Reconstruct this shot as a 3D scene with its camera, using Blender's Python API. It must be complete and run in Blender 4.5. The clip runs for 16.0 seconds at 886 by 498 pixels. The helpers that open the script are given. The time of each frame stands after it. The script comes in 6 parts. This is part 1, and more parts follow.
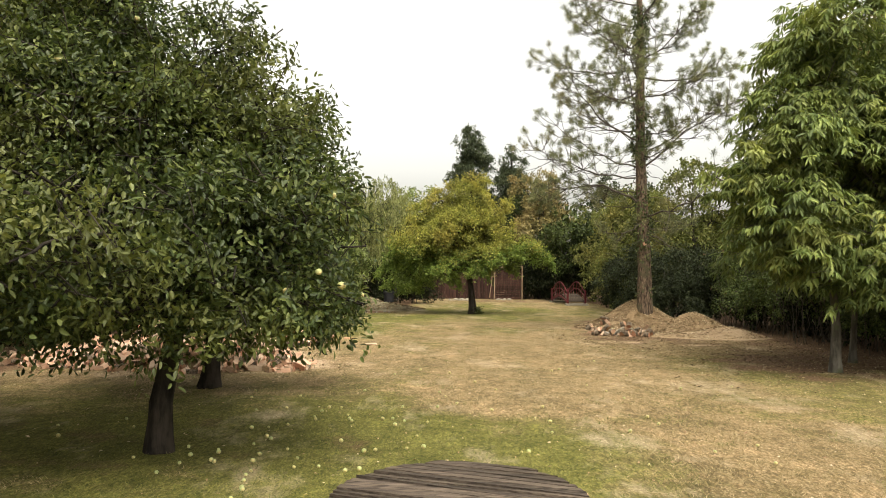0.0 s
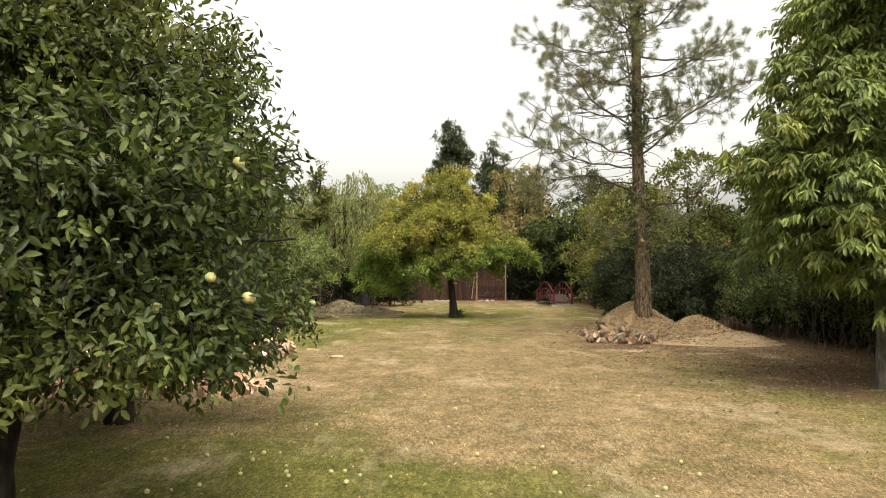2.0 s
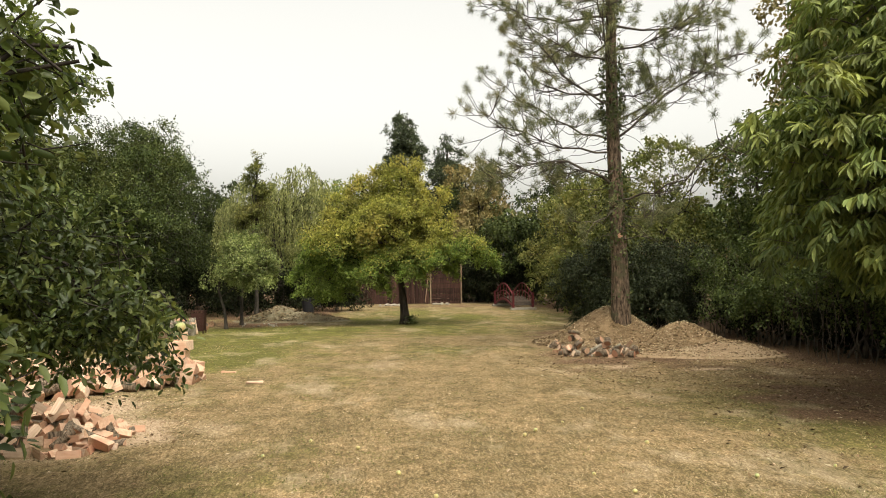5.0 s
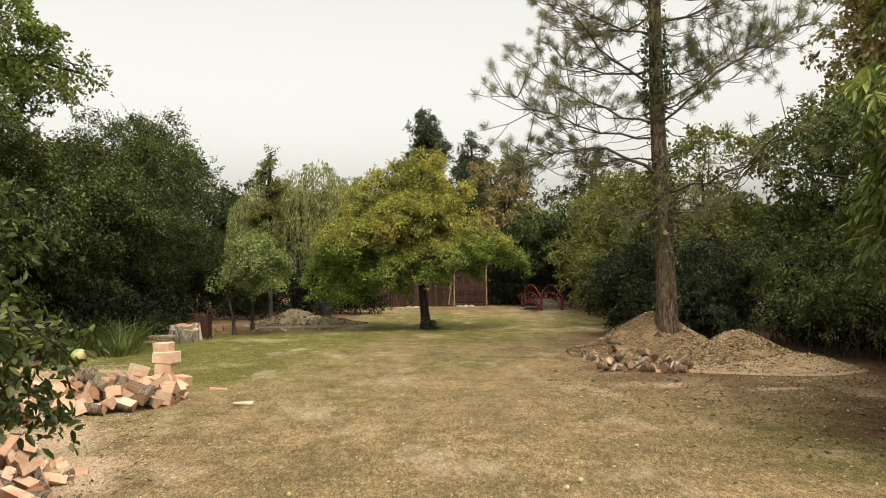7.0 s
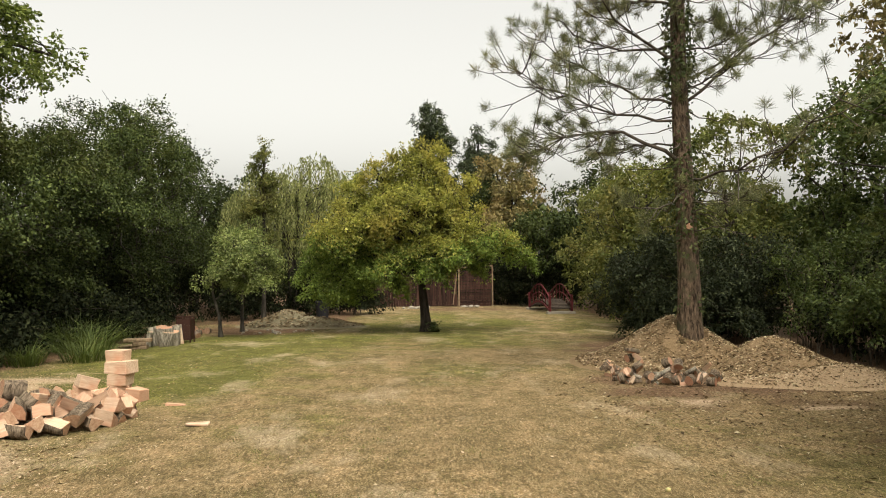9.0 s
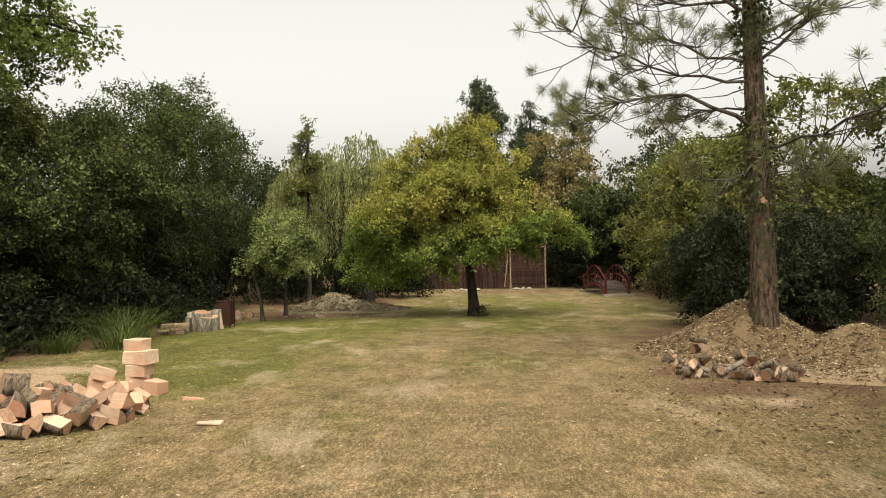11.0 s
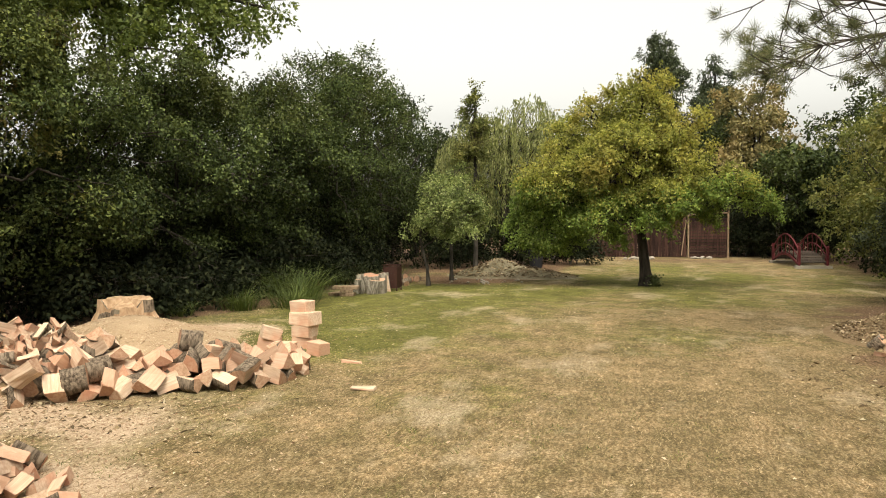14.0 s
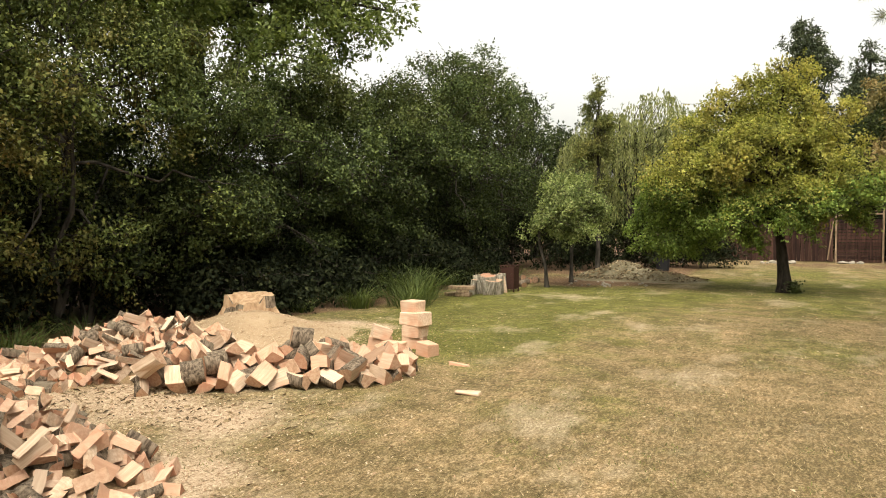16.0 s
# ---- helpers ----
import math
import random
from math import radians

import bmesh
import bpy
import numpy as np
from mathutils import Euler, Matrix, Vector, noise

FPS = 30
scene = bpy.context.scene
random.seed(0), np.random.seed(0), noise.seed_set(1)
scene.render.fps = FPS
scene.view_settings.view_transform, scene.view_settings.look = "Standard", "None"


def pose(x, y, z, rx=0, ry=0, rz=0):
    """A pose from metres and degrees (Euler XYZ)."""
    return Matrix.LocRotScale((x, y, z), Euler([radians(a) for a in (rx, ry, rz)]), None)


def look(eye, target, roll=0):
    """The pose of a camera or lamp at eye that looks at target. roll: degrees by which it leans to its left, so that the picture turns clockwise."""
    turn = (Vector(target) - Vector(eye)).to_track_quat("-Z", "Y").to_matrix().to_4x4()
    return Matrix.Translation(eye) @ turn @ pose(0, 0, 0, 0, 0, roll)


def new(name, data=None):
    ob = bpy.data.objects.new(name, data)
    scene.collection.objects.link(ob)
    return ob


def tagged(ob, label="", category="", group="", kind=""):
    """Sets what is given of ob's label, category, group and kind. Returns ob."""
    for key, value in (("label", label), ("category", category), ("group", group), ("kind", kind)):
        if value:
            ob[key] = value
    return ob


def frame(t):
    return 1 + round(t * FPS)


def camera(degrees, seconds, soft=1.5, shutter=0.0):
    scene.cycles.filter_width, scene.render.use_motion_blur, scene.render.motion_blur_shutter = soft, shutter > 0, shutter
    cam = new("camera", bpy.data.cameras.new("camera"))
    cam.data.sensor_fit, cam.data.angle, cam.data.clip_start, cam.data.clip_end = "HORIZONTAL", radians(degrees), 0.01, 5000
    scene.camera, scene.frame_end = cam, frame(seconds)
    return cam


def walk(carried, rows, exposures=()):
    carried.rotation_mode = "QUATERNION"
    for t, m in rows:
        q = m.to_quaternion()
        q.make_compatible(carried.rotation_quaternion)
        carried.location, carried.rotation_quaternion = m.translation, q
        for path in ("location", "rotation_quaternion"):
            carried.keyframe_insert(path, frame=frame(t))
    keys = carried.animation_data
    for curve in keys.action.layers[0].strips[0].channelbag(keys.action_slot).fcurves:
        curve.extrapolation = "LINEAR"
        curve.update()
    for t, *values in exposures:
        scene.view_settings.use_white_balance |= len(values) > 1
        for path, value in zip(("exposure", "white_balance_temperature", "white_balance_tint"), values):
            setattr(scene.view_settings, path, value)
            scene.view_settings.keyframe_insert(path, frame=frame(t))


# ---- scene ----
cam = camera(64.09, 16.0, 1.0)
# seconds, x, y, z, yaw, pitch, roll
ROWS = [
    (0.0, 0.004, -0.185, 1.763, -0.07, 1.47, -0.40),
    (0.5, 0.050, 0.335, 1.764, -0.74, 1.48, -0.27),
    (1.0, 0.082, 0.841, 1.769, -0.82, 1.48, -0.19),
    (1.5, 0.099, 1.342, 1.770, -1.50, 1.49, -0.05),
    (2.0, 0.129, 1.862, 1.770, -1.55, 1.48, 0.07),
    (2.5, 0.152, 2.354, 1.771, -4.73, 1.46, 0.20),
    (3.0, 0.155, 2.848, 1.775, -6.19, 1.46, 0.37),
    (3.5, 0.170, 3.301, 1.774, -6.18, 1.48, 0.44),
    (4.0, 0.238, 3.676, 1.775, -5.93, 1.51, 0.52),
    (6.5, 0.500, 5.797, 1.803, -3.84, 1.55, 0.62),
    (7.0, 0.578, 6.200, 1.796, -3.19, 1.59, 0.63),
    (7.5, 0.666, 6.592, 1.790, -2.69, 1.57, 0.58),
    (8.0, 0.746, 6.971, 1.789, -2.61, 1.56, 0.53),
    (8.5, 0.813, 7.327, 1.786, -2.56, 1.53, 0.53),
    (10.8, 1.084, 8.563, 1.774, 0.87, 0.34, 0.94),
    (11.0, 1.100, 8.653, 1.776, 1.91, 0.04, 0.94),
    (11.5, 1.137, 8.828, 1.778, 4.22, -0.66, 0.88),
    (12.0, 1.176, 8.950, 1.781, 5.79, -1.38, 0.83),
    (12.5, 1.192, 9.039, 1.781, 7.45, -2.11, 0.78),
    (13.0, 1.184, 9.097, 1.784, 9.95, -2.60, 0.69),
    (13.5, 1.179, 9.133, 1.780, 12.91, -2.60, 0.65),
    (14.0, 1.191, 9.149, 1.778, 15.71, -2.58, 0.62),
    (14.5, 1.213, 9.184, 1.778, 18.71, -2.57, 0.57),
    (15.0, 1.235, 9.236, 1.777, 21.64, -2.55, 0.50),
    (15.5, 1.261, 9.311, 1.780, 23.86, -2.51, 0.41),
    (16.0, 1.272, 9.428, 1.784, 25.75, -2.52, 0.38),
]
walk(cam, [(t, pose(x, y, z, 90 + pitch, roll, yaw)) for t, x, y, z, yaw, pitch, roll in ROWS],
     [(0.0, 0.47), (3.5, 0.40), (6.5, 0.19), (8.5, 0.15), (11.0, 0.16), (13.0, 0.26), (16.0, 0.42)])

# world: a bright overcast sky and a weak, wide sun
SUN_UP, SUN_ROT = radians(60), radians(164)
world = bpy.data.worlds.new("world")
scene.world = world
world.use_nodes = True
wn, wl = world.node_tree.nodes, world.node_tree.links
sky = wn.new("ShaderNodeTexSky")
sky.sky_type = "NISHITA"
sky.sun_disc = False
sky.sun_elevation, sky.sun_rotation = SUN_UP, SUN_ROT
sky.dust_density, sky.air_density, sky.ozone_density = 6.0, 1.0, 1.0
grey = wn.new("ShaderNodeHueSaturation")
grey.inputs["Saturation"].default_value = 0.12
wl.new(sky.outputs["Color"], grey.inputs["Color"])
coord = wn.new("ShaderNodeTexCoord")
axes = wn.new("ShaderNodeSeparateXYZ")
rise = wn.new("ShaderNodeMapRange")
rise.inputs["To Min"].default_value, rise.inputs["To Max"].default_value = 1.55, 1.88
tone = wn.new("ShaderNodeMix")
tone.data_type, tone.blend_type = "RGBA", "MULTIPLY"
tone.inputs[0].default_value = 1.0
warm = wn.new("ShaderNodeMix")
warm.data_type, warm.blend_type = "RGBA", "MULTIPLY"
warm.inputs[0].default_value = 1.0
warm.inputs[7].default_value = (1.0, 0.967, 0.872, 1)
wl.new(coord.outputs["Generated"], axes.inputs[0])
wl.new(axes.outputs["Z"], rise.inputs["Value"])
wl.new(grey.outputs["Color"], warm.inputs[6])
wl.new(warm.outputs[2], tone.inputs[6])
wl.new(rise.outputs["Result"], tone.inputs[7])
wl.new(tone.outputs[2], wn["Background"].inputs["Color"])
wn["Background"].inputs["Strength"].default_value = 0.172
sun_data = bpy.data.lights.new("sun", "SUN")
sun_data.energy, sun_data.angle, sun_data.color = 0.5, radians(45), (1.0, 0.95, 0.86)
sun = new("sun", sun_data)
sun.matrix_world = look((0, 0, 30), (-4.1, 14.4, 30 - 15 * math.tan(SUN_UP)))

# ---- materials ----
def mat_new(name):
    m = bpy.data.materials.new(name)
    m.use_nodes = True
    return m, m.node_tree.nodes, m.node_tree.links, m.node_tree.nodes["Principled BSDF"]


def ramp(nodes, stops):
    r = nodes.new("ShaderNodeValToRGB")
    while len(r.color_ramp.elements) < len(stops):
        r.color_ramp.elements.new(0.5)
    for e, (p, c) in zip(r.color_ramp.elements, stops):
        e.position, e.color = p, (*c, 1)
    return r


def noise_node(nodes, links, scale, detail=4, rough=0.6, stretch=None, coords="Object"):
    tc = nodes.new("ShaderNodeTexCoord")
    n = nodes.new("ShaderNodeTexNoise")
    n.inputs["Scale"].default_value, n.inputs["Detail"].default_value, n.inputs["Roughness"].default_value = scale, detail, rough
    if stretch:
        mp = nodes.new("ShaderNodeMapping")
        mp.inputs["Scale"].default_value = stretch
        links.new(tc.outputs[coords], mp.inputs["Vector"])
        links.new(mp.outputs["Vector"], n.inputs["Vector"])
    else:
        links.new(tc.outputs[coords], n.inputs["Vector"])
    return n


def mixer(nodes, links, a, b, fac, mode="MIX"):
    x = nodes.new("ShaderNodeMix")
    x.data_type, x.blend_type = "RGBA", mode
    for sock, v in ((x.inputs[0], fac), (x.inputs[6], a), (x.inputs[7], b)):
        if isinstance(v, (int, float)):
            sock.default_value = v
        elif isinstance(v, tuple):
            sock.default_value = (*v, 1)
        else:
            links.new(v, sock)
    return x.outputs[2]


def bump(nodes, links, bsdf, height, strength, distance):
    b = nodes.new("ShaderNodeBump")
    b.inputs["Strength"].default_value, b.inputs["Distance"].default_value = strength, distance
    links.new(height, b.inputs["Height"])
    links.new(b.outputs["Normal"], bsdf.inputs["Normal"])


def leaf_mat(name, dark, mid, light, tint=None, tint_at=0.55, trans=0.3, patch=0.7, rough=0.6, shine=0.16):
    """Leaves: each its own shade, with patches of another tint through the crown."""
    m, n, l, b = mat_new(name)
    geo = n.new("ShaderNodeNewGeometry")
    dark, light = [tuple(0.85 * a + 0.15 * b for a, b in zip(c, mid)) for c in (dark, light)]
    r = ramp(n, ((0.0, dark), (0.55, mid), (1.0, light)))
    l.new(geo.outputs["Random Per Island"], r.inputs["Fac"])
    col = r.outputs["Color"]
    nz = noise_node(n, l, patch, 3)
    if tint:
        step = ramp(n, ((tint_at - 0.08, (0, 0, 0)), (tint_at + 0.12, (1, 1, 1))))
        l.new(nz.outputs["Fac"], step.inputs["Fac"])
        col = mixer(n, l, col, tint, step.outputs["Color"])
    spray = noise_node(n, l, 2.3, 3, 0.6)
    shade = ramp(n, ((0.36, (0.62, 0.64, 0.62)), (0.64, (1.38, 1.36, 1.28))))
    l.new(spray.outputs["Fac"], shade.inputs["Fac"])
    col = mixer(n, l, col, shade.outputs["Color"], 1.0, "MULTIPLY")
    l.new(col, b.inputs["Base Color"])
    b.inputs["Roughness"].default_value = rough
    b.inputs["Specular IOR Level"].default_value = shine
    tr = n.new("ShaderNodeBsdfTranslucent")
    warm = mixer(n, l, col, (1.0, 1.0, 0.68), 1.0, "MULTIPLY")
    l.new(warm, tr.inputs["Color"])
    mx = n.new("ShaderNodeMixShader")
    mx.inputs[0].default_value = trans
    l.new(b.outputs[0], mx.inputs[1])
    l.new(tr.outputs[0], mx.inputs[2])
    l.new(mx.outputs[0], n["Material Output"].inputs["Surface"])
    return m


def bark_mat(name, dark, light, scale=6.0, lichen=None, depth=0.02):
    m, n, l, b = mat_new(name)
    nz = noise_node(n, l, scale, 6, 0.65, (1, 1, 0.25))
    r = ramp(n, ((0.38, dark), (0.62, light)))
    l.new(nz.outputs["Fac"], r.inputs["Fac"])
    col = r.outputs["Color"]
    if lichen:
        n2 = noise_node(n, l, 3.0, 5)
        st = ramp(n, ((0.52, (0, 0, 0)), (0.62, (1, 1, 1))))
        l.new(n2.outputs["Fac"], st.inputs["Fac"])
        col = mixer(n, l, col, lichen, st.outputs["Color"])
    l.new(col, b.inputs["Base Color"])
    b.inputs["Roughness"].default_value = 0.9
    b.inputs["Specular IOR Level"].default_value = 0.12
    bump(n, l, b, nz.outputs["Fac"], 1.0, depth)
    return m


def wood_mat(name, c1, c2, stretch, scale=14.0, rough=0.75, vary=0.25, red=None, depth=0.004):
    """Sawn or split wood: long grain, each piece of its own shade."""
    m, n, l, b = mat_new(name)
    nz = noise_node(n, l, scale, 6, 0.6, stretch)
    r = ramp(n, ((0.28, c1), (0.72, c2)))
    l.new(nz.outputs["Fac"], r.inputs["Fac"])
    info = n.new("ShaderNodeObjectInfo")
    isle = n.new("ShaderNodeNewGeometry")
    both = n.new("ShaderNodeMath")
    both.operation = "ADD"
    own_shade = n.new("ShaderNodeMath")
    own_shade.operation = "FRACT"
    l.new(info.outputs["Random"], both.inputs[0])
    l.new(isle.outputs["Random Per Island"], both.inputs[1])
    l.new(both.outputs[0], own_shade.inputs[0])
    sh = ramp(n, ((0.0, (1 - vary, 1 - vary, 1 - vary)), (1.0, (1, 1, 1))))
    l.new(own_shade.outputs[0], sh.inputs["Fac"])
    col = mixer(n, l, r.outputs["Color"], sh.outputs["Color"], 1.0, "MULTIPLY")
    if red:
        big = noise_node(n, l, 3.5, 2)
        st = ramp(n, ((0.5, (0, 0, 0)), (0.7, (0.8, 0.8, 0.8))))
        l.new(big.outputs["Fac"], st.inputs["Fac"])
        col = mixer(n, l, col, red, st.outputs["Color"])
        # some pieces redder all over than others
        times = n.new("ShaderNodeMath")
        times.operation = "MULTIPLY"
        times.inputs[1].default_value = 7.13
        part_of = n.new("ShaderNodeMath")
        part_of.operation = "FRACT"
        l.new(own_shade.outputs[0], times.inputs[0])
        l.new(times.outputs[0], part_of.inputs[0])
        own = ramp(n, ((0.35, (0, 0, 0)), (1.0, (0.6, 0.6, 0.6))))
        l.new(part_of.outputs[0], own.inputs["Fac"])
        col = mixer(n, l, col, red, own.outputs["Color"])
    l.new(col, b.inputs["Base Color"])
    b.inputs["Roughness"].default_value = rough
    b.inputs["Specular IOR Level"].default_value = 0.15
    bump(n, l, b, nz.outputs["Fac"], 0.6, depth)
    return m


def grain_mat(name, stops, scale=30.0, rough=0.9, depth=0.01, coarse=2.0, metal=0.0):
    """Loose or rough stuff: earth, chips, stone, rusty sheet."""
    m, n, l, b = mat_new(name)
    nz = noise_node(n, l, scale, 5, 0.7)
    lo = noise_node(n, l, coarse, 3)
    r = ramp(n, stops)
    l.new(mixer(n, l, nz.outputs["Color"], lo.outputs["Color"], 0.35), r.inputs["Fac"])
    l.new(r.outputs["Color"], b.inputs["Base Color"])
    b.inputs["Roughness"].default_value, b.inputs["Metallic"].default_value = rough, metal
    b.inputs["Specular IOR Level"].default_value = 0.15
    bump(n, l, b, nz.outputs["Fac"], 0.8, depth)
    return m


def bits_mat(name, stops, rough=0.85):
    """Small loose pieces in one mesh, each its own shade."""
    m, n, l, b = mat_new(name)
    geo = n.new("ShaderNodeNewGeometry")
    r = ramp(n, stops)
    l.new(geo.outputs["Random Per Island"], r.inputs["Fac"])
    l.new(r.outputs["Color"], b.inputs["Base Color"])
    b.inputs["Roughness"].default_value = rough
    b.inputs["Specular IOR Level"].default_value = 0.15
    return m


M_APPLE_LEAF = leaf_mat("apple_leaf", (0.024, 0.036, 0.010), (0.062, 0.086, 0.023), (0.17, 0.19, 0.06), (0.15, 0.155, 0.042), 0.58, 0.40, 0.7, 0.42, 0.3)
M_CHEST_LEAF = leaf_mat("chestnut_leaf", (0.085, 0.115, 0.034), (0.14, 0.185, 0.052), (0.28, 0.32, 0.10), (0.235, 0.25, 0.07), 0.58, 0.36, 0.8, 0.5, 0.25)
M_YELLOW_LEAF = leaf_mat("turning_leaf", (0.17, 0.195, 0.042), (0.31, 0.315, 0.075), (0.50, 0.47, 0.14), (0.40, 0.335, 0.095), 0.57, 0.52, 0.6)
M_GREEN_LEAF = leaf_mat("fresh_leaf", (0.085, 0.135, 0.026), (0.17, 0.235, 0.048), (0.28, 0.34, 0.085), None, 0.5, 0.38)
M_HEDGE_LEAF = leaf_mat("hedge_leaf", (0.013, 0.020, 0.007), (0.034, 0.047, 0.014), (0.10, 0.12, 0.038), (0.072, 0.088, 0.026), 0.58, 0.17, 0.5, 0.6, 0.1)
M_HAW_LEAF = leaf_mat("hawthorn_leaf", (0.030, 0.041, 0.011), (0.080, 0.100, 0.027), (0.18, 0.20, 0.056), (0.17, 0.13, 0.038), 0.56, 0.17, 0.8, 0.6, 0.1)
# Lighter twin of the hedge leaf, painting skylight onto the hedge tops
M_LIT_HEDGE_LEAF = leaf_mat("upper_hedge_leaf", (0.026, 0.038, 0.013), (0.064, 0.086, 0.027), (0.15, 0.18, 0.06), (0.095, 0.098, 0.03), 0.58, 0.25, 0.5, 0.6, 0.1)
M_OAK_LEAF = leaf_mat("oak_leaf", (0.058, 0.082, 0.019), (0.125, 0.158, 0.038), (0.21, 0.24, 0.07), None, 0.5, 0.38)
M_LAUREL_LEAF = leaf_mat("laurel_leaf", (0.016, 0.022, 0.012), (0.036, 0.045, 0.022), (0.075, 0.085, 0.04), None, 0.5, 0.1, 0.7, 0.6, 0.1)
M_WILLOW_LEAF = leaf_mat("willow_leaf", (0.13, 0.15, 0.05), (0.25, 0.265, 0.10), (0.42, 0.42, 0.20), None, 0.5, 0.38)
M_PALE_LEAF = leaf_mat("pale_leaf", (0.09, 0.12, 0.034), (0.20, 0.245, 0.08), (0.38, 0.41, 0.18), None, 0.5, 0.35)
M_MID_LEAF = leaf_mat("mid_leaf", (0.035, 0.052, 0.016), (0.080, 0.108, 0.032), (0.16, 0.19, 0.066), (0.14, 0.135, 0.042), 0.6, 0.32, 0.5)
M_OLIVE_LEAF = leaf_mat("olive_leaf", (0.065, 0.080, 0.020), (0.14, 0.155, 0.045), (0.25, 0.25, 0.09), (0.22, 0.19, 0.06), 0.58, 0.42, 0.5)
M_IVY_LEAF = leaf_mat("ivy_leaf", (0.03, 0.042, 0.014), (0.07, 0.085, 0.03), (0.14, 0.15, 0.06), None, 0.5, 0.15)
M_DARK_LEAF = leaf_mat("dark_leaf", (0.030, 0.040, 0.021), (0.060, 0.075, 0.038), (0.11, 0.125, 0.065), None, 0.5, 0.2)
# Near-black, so that the undergrowth reads as deep shade
M_SHADE_FILL = leaf_mat("bramble_leaf", (0.008, 0.011, 0.007), (0.019, 0.023, 0.012), (0.04, 0.045, 0.02), None, 0.5, 0.1, 0.7, 0.9, 0.03)
M_TAN_LEAF = leaf_mat("tan_leaf", (0.12, 0.11, 0.045), (0.23, 0.195, 0.085), (0.36, 0.30, 0.14), (0.30, 0.21, 0.10), 0.58, 0.35, 0.4)
M_NEEDLE = leaf_mat("pine_needle", (0.06, 0.07, 0.036), (0.17, 0.18, 0.095), (0.33, 0.33, 0.18), (0.22, 0.19, 0.10), 0.60, 0.45, 0.5)
M_SEDGE = leaf_mat("sedge_blade", (0.035, 0.052, 0.012), (0.075, 0.10, 0.025), (0.16, 0.18, 0.06), None, 0.5, 0.25)
M_APPLE = leaf_mat("green_apple", (0.30, 0.33, 0.12), (0.38, 0.40, 0.17), (0.48, 0.47, 0.25), (0.42, 0.30, 0.14), 0.58, 0.0, 9.0, 0.4, 0.35)
M_APPLE_BARK = bark_mat("apple_bark", (0.012, 0.010, 0.008), (0.045, 0.036, 0.028), 9.0)
M_BARK = bark_mat("grey_bark", (0.020, 0.017, 0.013), (0.070, 0.060, 0.047), 7.0)
M_PINE_BARK = bark_mat("pine_bark", (0.030, 0.020, 0.013), (0.21, 0.15, 0.102), 24.0, (0.09, 0.082, 0.046), 0.06)
M_PALE_BARK = bark_mat("pale_bark", (0.05, 0.044, 0.034), (0.15, 0.135, 0.11), 8.0, (0.075, 0.08, 0.045))
M_TWIG = bark_mat("twig_bark", (0.045, 0.037, 0.028), (0.12, 0.10, 0.075), 20.0)
M_LOG_BARK = bark_mat("log_bark", (0.065, 0.047, 0.031), (0.26, 0.20, 0.14), 34.0, (0.18, 0.145, 0.10), 0.03)
M_BRANCH_BARK = bark_mat("branch_bark", (0.10, 0.085, 0.062), (0.33, 0.29, 0.225), 22.0, (0.17, 0.145, 0.09), 0.01)
M_SPLIT = wood_mat("split_wood", (0.46, 0.305, 0.195), (0.79, 0.61, 0.44), (0.07, 1, 1), 42.0, 0.8, 0.36, (0.52, 0.26, 0.155))
M_END = wood_mat("end_grain", (0.33, 0.185, 0.105), (0.60, 0.40, 0.26), (1, 1, 1), 34.0, 0.85, 0.34, (0.38, 0.165, 0.095))
M_FENCE = wood_mat("fence_wood", (0.017, 0.008, 0.006), (0.098, 0.049, 0.034), (1, 1, 0.06), 16.0, 0.85, 0.6)
M_POST = wood_mat("weathered_post", (0.11, 0.095, 0.08), (0.25, 0.225, 0.19), (1, 1, 0.08), 18.0, 0.85, 0.2)
M_TABLE = wood_mat("weathered_plank", (0.010, 0.007, 0.005), (0.15, 0.115, 0.085), (0.04, 1, 1), 60.0, 0.85, 0.45, None, 0.012)
M_SLAB = wood_mat("aged_slab_wood", (0.13, 0.085, 0.05), (0.33, 0.235, 0.15), (1, 1, 0.3), 14.0, 0.85, 0.12, None, 0.012)
M_RED = wood_mat("red_paint", (0.065, 0.014, 0.016), (0.16, 0.030, 0.033), (1, 1, 1), 12.0, 0.6, 0.2)
M_STUMP = wood_mat("stump_wood", (0.20, 0.115, 0.058), (0.52, 0.36, 0.22), (1, 1, 0.3), 12.0, 0.85, 0.05, None, 0.015)
M_RUST = grain_mat("rusty_sheet", ((0.3, (0.020, 0.011, 0.009)), (0.7, (0.075, 0.033, 0.022))), 40.0, 0.7, 0.002, 3.0, 0.3)
M_CHIPS = grain_mat("wood_chips", ((0.25, (0.075, 0.048, 0.024)), (0.5, (0.205, 0.138, 0.073)), (0.68, (0.38, 0.275, 0.16))), 45.0, 0.95, 0.02, 1.4)
M_SAWDUST = grain_mat("sawdust", ((0.25, (0.17, 0.11, 0.06)), (0.5, (0.33, 0.235, 0.14)), (0.72, (0.52, 0.40, 0.265))), 55.0, 0.95, 0.01, 1.6)
M_STONE = grain_mat("chalky_stone", ((0.3, (0.17, 0.145, 0.11)), (0.7, (0.40, 0.36, 0.29))), 18.0, 0.9, 0.01)
M_RUBBLE = grain_mat("debris", ((0.3, (0.07, 0.06, 0.032)), (0.52, (0.20, 0.17, 0.105)), (0.75, (0.46, 0.41, 0.30))), 26.0, 0.95, 0.03, 1.2)
M_BRICK = grain_mat("brick_wall", ((0.3, (0.25, 0.12, 0.08)), (0.7, (0.38, 0.2, 0.14))), 10.0, 0.9, 0.01)
